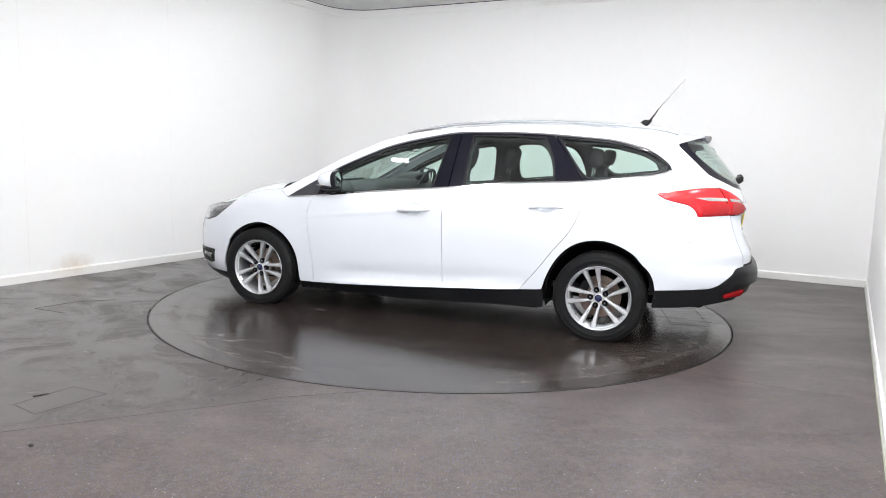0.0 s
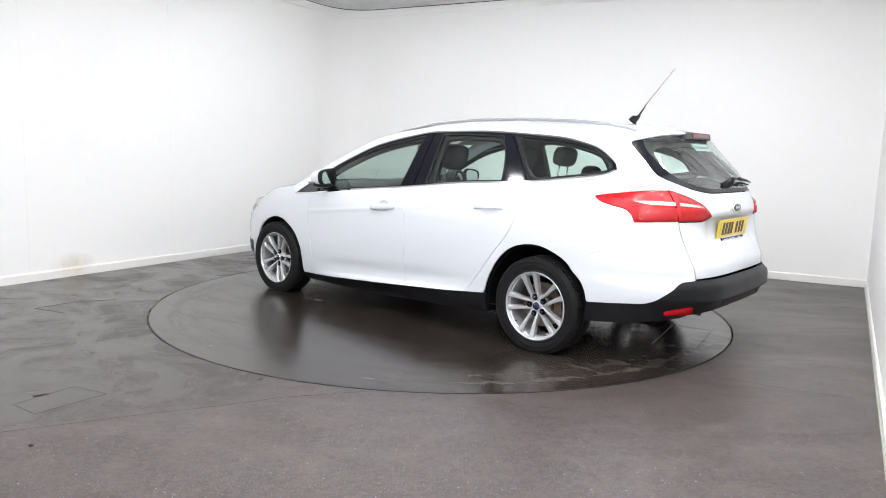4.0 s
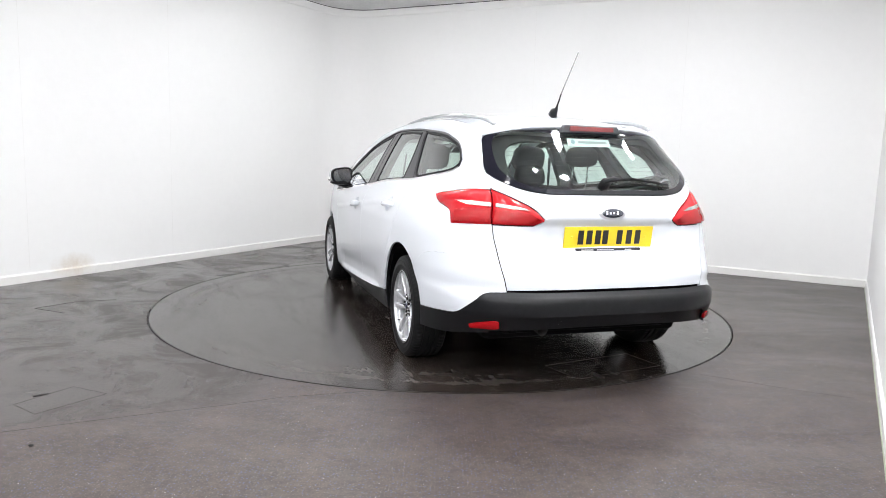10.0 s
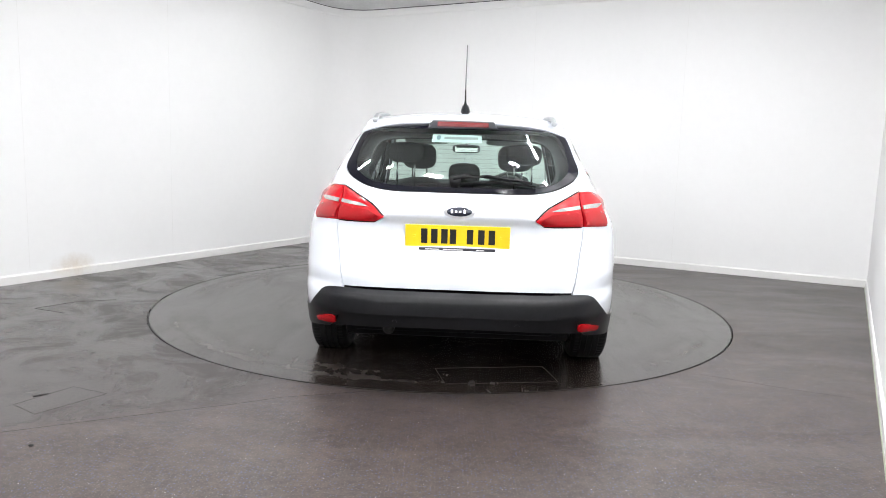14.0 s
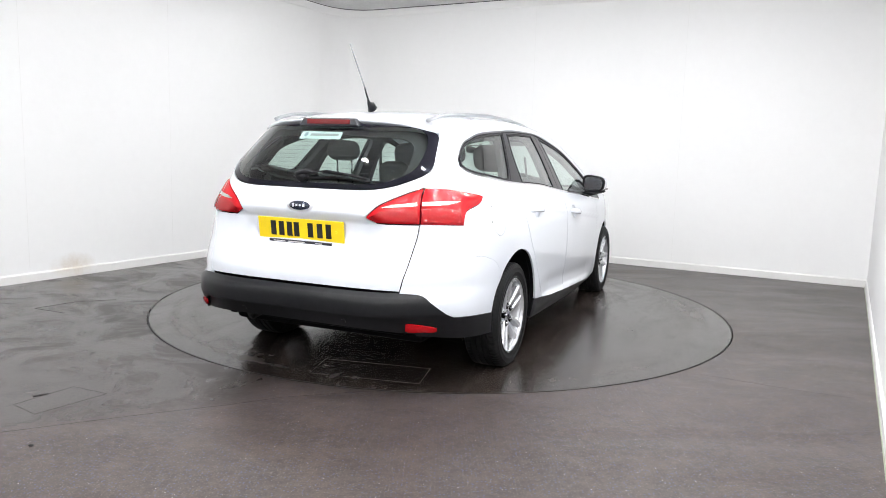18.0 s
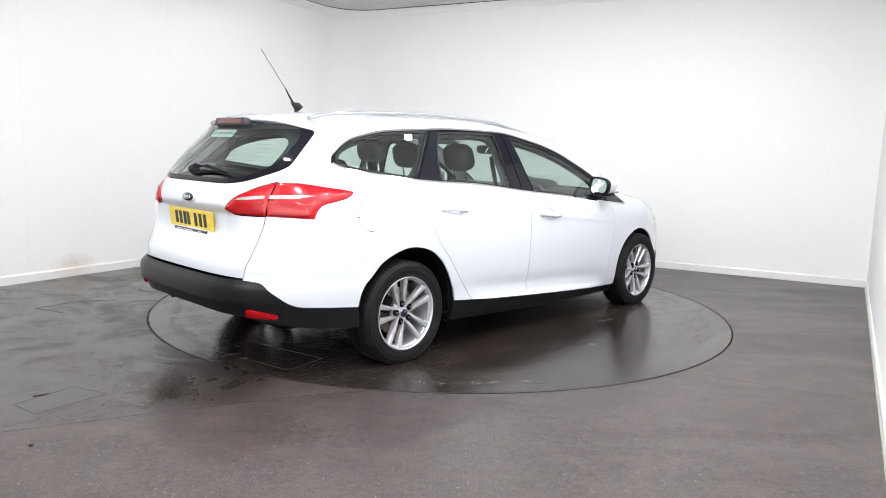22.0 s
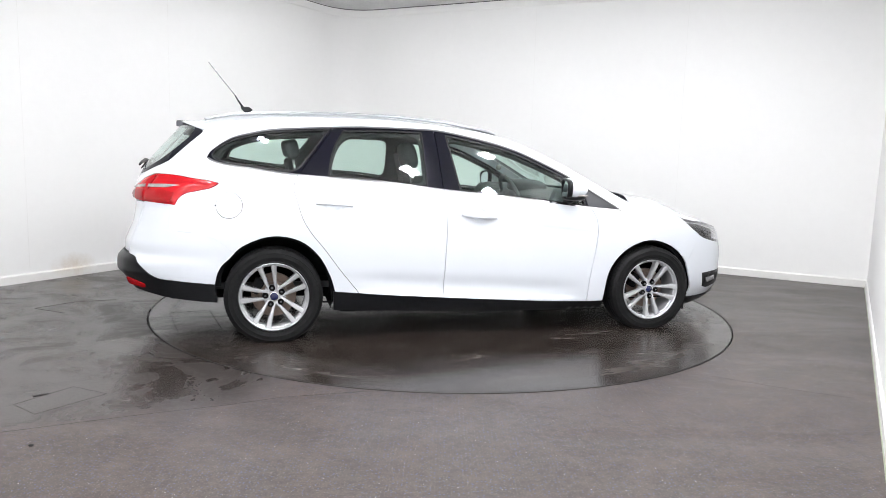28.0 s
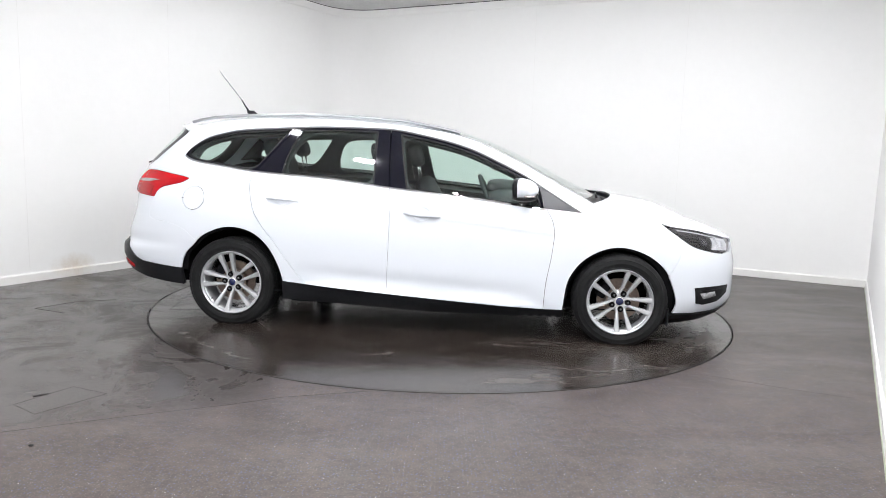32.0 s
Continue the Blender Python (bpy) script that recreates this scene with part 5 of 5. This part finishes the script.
for y, sx_ in ((0.36, 1.50), (-0.36, 1.34)):
    seat = pad("front_seat", sx_, y, 0.50, 0.27, 0.25, 0.09, -6, FABRIC)
    pad("seat_back", -0.20, 0, 0.28, 0.085, 0.235, 0.28, -16, FABRIC, seat)
    pad("headrest", -0.325, 0, 0.725, 0.055, 0.128, 0.096, -10, FABRIC, seat, power=3.2)
    post("headrest_post", seat, -0.305, 0.055, 0.50, 0.72)
    post("headrest_post", seat, -0.305, -0.055, 0.50, 0.72)
bench = pad("rear_seat", 0.59, 0, 0.50, 0.27, 0.62, 0.10, -4, FABRIC)
pad("seat_back", -0.26, 0, 0.28, 0.09, 0.60, 0.28, -20, FABRIC, bench)
for y, dz, wd in ((0.37, 0.0, 0.130), (-0.37, 0.0, 0.130), (0.0, -0.085, 0.115)):
    pad("headrest", -0.405, y, (0.745 if dz == 0 else 0.70) + dz, 0.045, wd * 0.86, 0.064 if dz == 0 else 0.07, -8, FABRIC, bench, power=3.4)
    post("headrest_post", bench, -0.392, y + 0.055, 0.50, 0.72 + dz)
    post("headrest_post", bench, -0.392, y - 0.055, 0.50, 0.72 + dz)
dash = pad("dashboard", 2.06, 0, 0.815, 0.36, 0.745, 0.16, 4, CABIN, power=5)
pad("instrument_hood", -0.22, -0.36, 0.155, 0.13, 0.17, 0.055, 0, CABIN, dash)
steer_v, steer_f = [], []
for k in range(40):
    a = 2 * math.pi * k / 40
    for j in range(10):
        b = 2 * math.pi * j / 10
        rr = 0.178 + 0.015 * math.cos(b)
        steer_v.append((0.015 * math.sin(b), rr * math.cos(a), rr * math.sin(a)))
for k in range(40):
    for j in range(10):
        q, w = (j + 1) % 10, (k + 1) % 40
        steer_f.append((k * 10 + j, k * 10 + q, w * 10 + q, w * 10 + j))
steering = put("steering_wheel", mesh_from("steering_wheel", steer_v, steer_f, CABIN), car, CAR_AT @ Matrix.Translation((1.74, -0.355, 0.895)) @ pose(0, 0, 0, 0, -24, 0), "black three-spoke steering wheel")
pad("steering_boss", 0.02, 0, 0, 0.03, 0.07, 0.06, 0, CABIN, steering)
for a in (0, 180, 270):
    part("steering_spoke", box_bm(0.0, 0.02, 0.05, 0.175, -0.018, 0.018, 0.005), CABIN, steering, "", pose(0, 0, 0, a, 0, 0))
rv = pad("rear_view_mirror", 1.69, 0.015, 1.253, 0.025, 0.115, 0.036, 0, CABIN, power=4)
part("mirror_glass", box_bm(-0.0275, -0.0255, -0.095, 0.095, -0.026, 0.026), mat("mirror_pale", (0.9, 0.9, 0.9), 0.02, 1.0), rv)
put("mirror_stem", tube_mesh("mirror_stem", [(0.01, 0, 0.01), (0.03, 0, 0.042)], [0.012, 0.010], CABIN, 8), rv)
tag_v, tag_f = lathe([(0.0, 0.002), (0.022, 0.002), (0.0225, -0.002), (0.0, -0.002)], 20, False)
put("hanging_tag", mesh_from("hanging_tag", tag_v, tag_f, mat("tag_grey", (0.25, 0.24, 0.22), 0.6)), car, CAR_AT @ Matrix.Translation((1.76, 0.032, 1.113)), "small round tag hung from the mirror")
put("tag_string", tube_mesh("tag_string", [(1.76, 0.032, 1.134), (1.715, 0.02, 1.225)], [0.0012, 0.0012], CABIN, 6), car, CAR_AT)
part("cabin_floor", box_bm(-0.62, 2.3, -0.62, 0.62, 0.30, 0.34), CABIN, car, "", CAR_AT)
part("boot_cover", box_bm(-0.66, -0.10, -0.60, 0.60, 0.985, 1.0, 0.005), CABIN, car, "", CAR_AT)
both("door_card", loop(line([(-0.30, 0.74), (0.30, 0.72), (0.48, 0.42), (2.2, 0.40), (2.2, 0.80)]), along(lambda s: BELT_Z(s) - 0.004, 2.12, -0.35, 30)), CABIN, out=-0.075, depth=0.04, step=0.08)
# headliner and pillar trims
liner_rows = [[(x, y * 0.90, z - 0.045) for x, y, z in top_row(s, QS)] for s in np.linspace(-0.50, 1.30, 24)]
sheet("headliner", liner_rows, LINER, "pale headliner")
PILLAR = grainy(mat("pillar_trim", (0.038, 0.039, 0.040), 0.75, spec=0.2), 120, 0.15)


FRAME_HOLES = [soften(inset(pane, d), 20) for pane, d in ((q_pane, 0.004), (r_pane, 0.006), (f_pane, 0.004))]
both("window_lining", loop(along(lambda s: BELT_Z(s) - 0.01, 2.14, -0.47, 50), along(lambda s: TOP_Z(s) - 0.004, -0.47, 2.14, 60)), PILLAR, "dark lining round the side windows", out=-0.034, depth=0.030, step=0.04, holes=FRAME_HOLES)
both("pillar_trim", loop(line([(-0.40, 1.15), (-0.40, 1.28), (-0.5, 1.32), (-0.6, 1.13)])), PILLAR, out=-0.05, depth=0.02, step=0.06)
for side in (1, -1):
    put("seat_belt", tube_mesh("seat_belt", [(1.03, side * 0.585, 1.20), (1.07, side * 0.60, 1.02), (1.12, side * 0.63, 0.78)], [0.022, 0.022, 0.022], SEAL, 8, 0.12), car, CAR_AT)
    pad("grab_handle", 0.80, side * 0.535, 1.325, 0.085, 0.012, 0.014, 0, PILLAR)
    pad("sun_visor", 1.46, side * 0.33, 1.315, 0.075, 0.18, 0.010, 18, LINER, power=6)


# ---- marks on the floor ----
def strip(name, pts, wide, material, z=0.0015, parent=None):
    verts, faces = [], []
    pts = [Vector((*p, 0)) for p in pts]
    for k, p in enumerate(pts):
        d = (pts[min(k + 1, len(pts) - 1)] - pts[max(k - 1, 0)]).normalized()
        n = Vector((-d.y, d.x, 0)) * wide / 2
        verts += [(*(p + n)[:2], z), (*(p - n)[:2], z), (*(p + n)[:2], -0.002), (*(p - n)[:2], -0.002)]
    for k in range(len(pts) - 1):
        i, j = 4 * k, 4 * k + 4
        faces += [(i, i + 1, j + 1, j), (i + 1, i + 3, j + 3, j + 1), (i + 2, i, j, j + 2)]
    me = mesh_from(name, verts, faces, material, False)
    if parent:
        return put(name, me, parent)
    return tagged(new(name, me), kind="structure")


SEAM_DARK = mat("seam_dark", (0.026, 0.021, 0.018), 0.45)
SEAM_FAINT = mat("seam_faint", (0.030, 0.025, 0.022), 0.42)
strip("floor_seam", [(1.50, -1.775), (1.91, -2.00), (2.19, -2.12)], 0.0022, SEAM_FAINT, 0.0006)
strip("floor_seam", [(-0.36, -2.225), (-0.77, -2.35), (-1.01, -2.48), (-1.35, -2.63), (-2.1, -3.0)], 0.0026, SEAM_DARK, 0.0008)
strip("hatch_edge", [(-1.98, -2.55), (-1.84, -2.28), (-1.63, -2.37), (-1.82, -2.66), (-1.98, -2.55)], 0.0024, SEAM_FAINT, 0.0007)
strip("hatch_edge", [(-2.98, -0.62), (-2.82, -0.38), (-2.55, -0.25)], 0.004, SEAM_DARK)
strip("hatch_edge", [(-2.98, -0.62), (-2.70, -0.74)], 0.004, SEAM_DARK)
strip("floor_scuff", [(-1.955, -2.435), (-1.93, -2.41), (-1.905, -2.39)], 0.014, BLACK_INK, 0.004)
bm = bmesh.new()
bmesh.ops.create_icosphere(bm, subdivisions=1, radius=0.010)
for v in bm.verts:
    v.co = (v.co.x * 1.3, v.co.y, v.co.z * 0.6 + 0.004)
tagged(put("debris", bm_mesh("debris", bm, BLACK_INK, False), None, pose(-1.64, -3.0, 0)), "small black crumb of dirt on the floor", "debris")
# turntable: metal rim, hatch outline, scraps
rim_v, rim_f = [], []
for k in range(160):
    a = 2 * math.pi * k / 160
    for rr, z in ((DISC_R - 0.011, 0.0006), (DISC_R - 0.005, 0.0010), (DISC_R - 0.005, -0.04)):
        rim_v.append((rr * math.cos(a), rr * math.sin(a), z))
for k in range(160):
    i, j = 3 * k, 3 * ((k + 1) % 160)
    rim_f += [(i, i + 1, j + 1, j), (i + 1, i + 2, j + 2, j + 1)]
put("edge_trim", mesh_from("edge_trim", rim_v, rim_f, mat("edge_black", (0.02, 0.019, 0.018), 0.4), False), turntable)
o = CAR_AT.translation
strip("hatch_outline", [(o.x - 0.33, o.y - 0.50), (o.x - 0.45, o.y + 0.12), (o.x - 0.72, o.y + 0.05), (o.x - 0.60, o.y - 0.56), (o.x - 0.33, o.y - 0.50)], 0.004, SEAM_DARK, 0.0009, turntable)


# ---- the turning ----
def motions():
    turn = [(0.0, 160.1), (4.5, 136.85), (9.0, 113.5), (13.0, 92.70), (17.0, 71.75), (21.0, 50.95), (25.0, 30.15), (28.5, 12.1), (32.0, -5.7)]
    walk(car, [(t, pose(0, 0, 0, 0, 0, a)) for t, a in turn])
    walk(turntable, [(t, pose(0, 0, 0, 0, 0, a)) for t, a in turn])


motions()
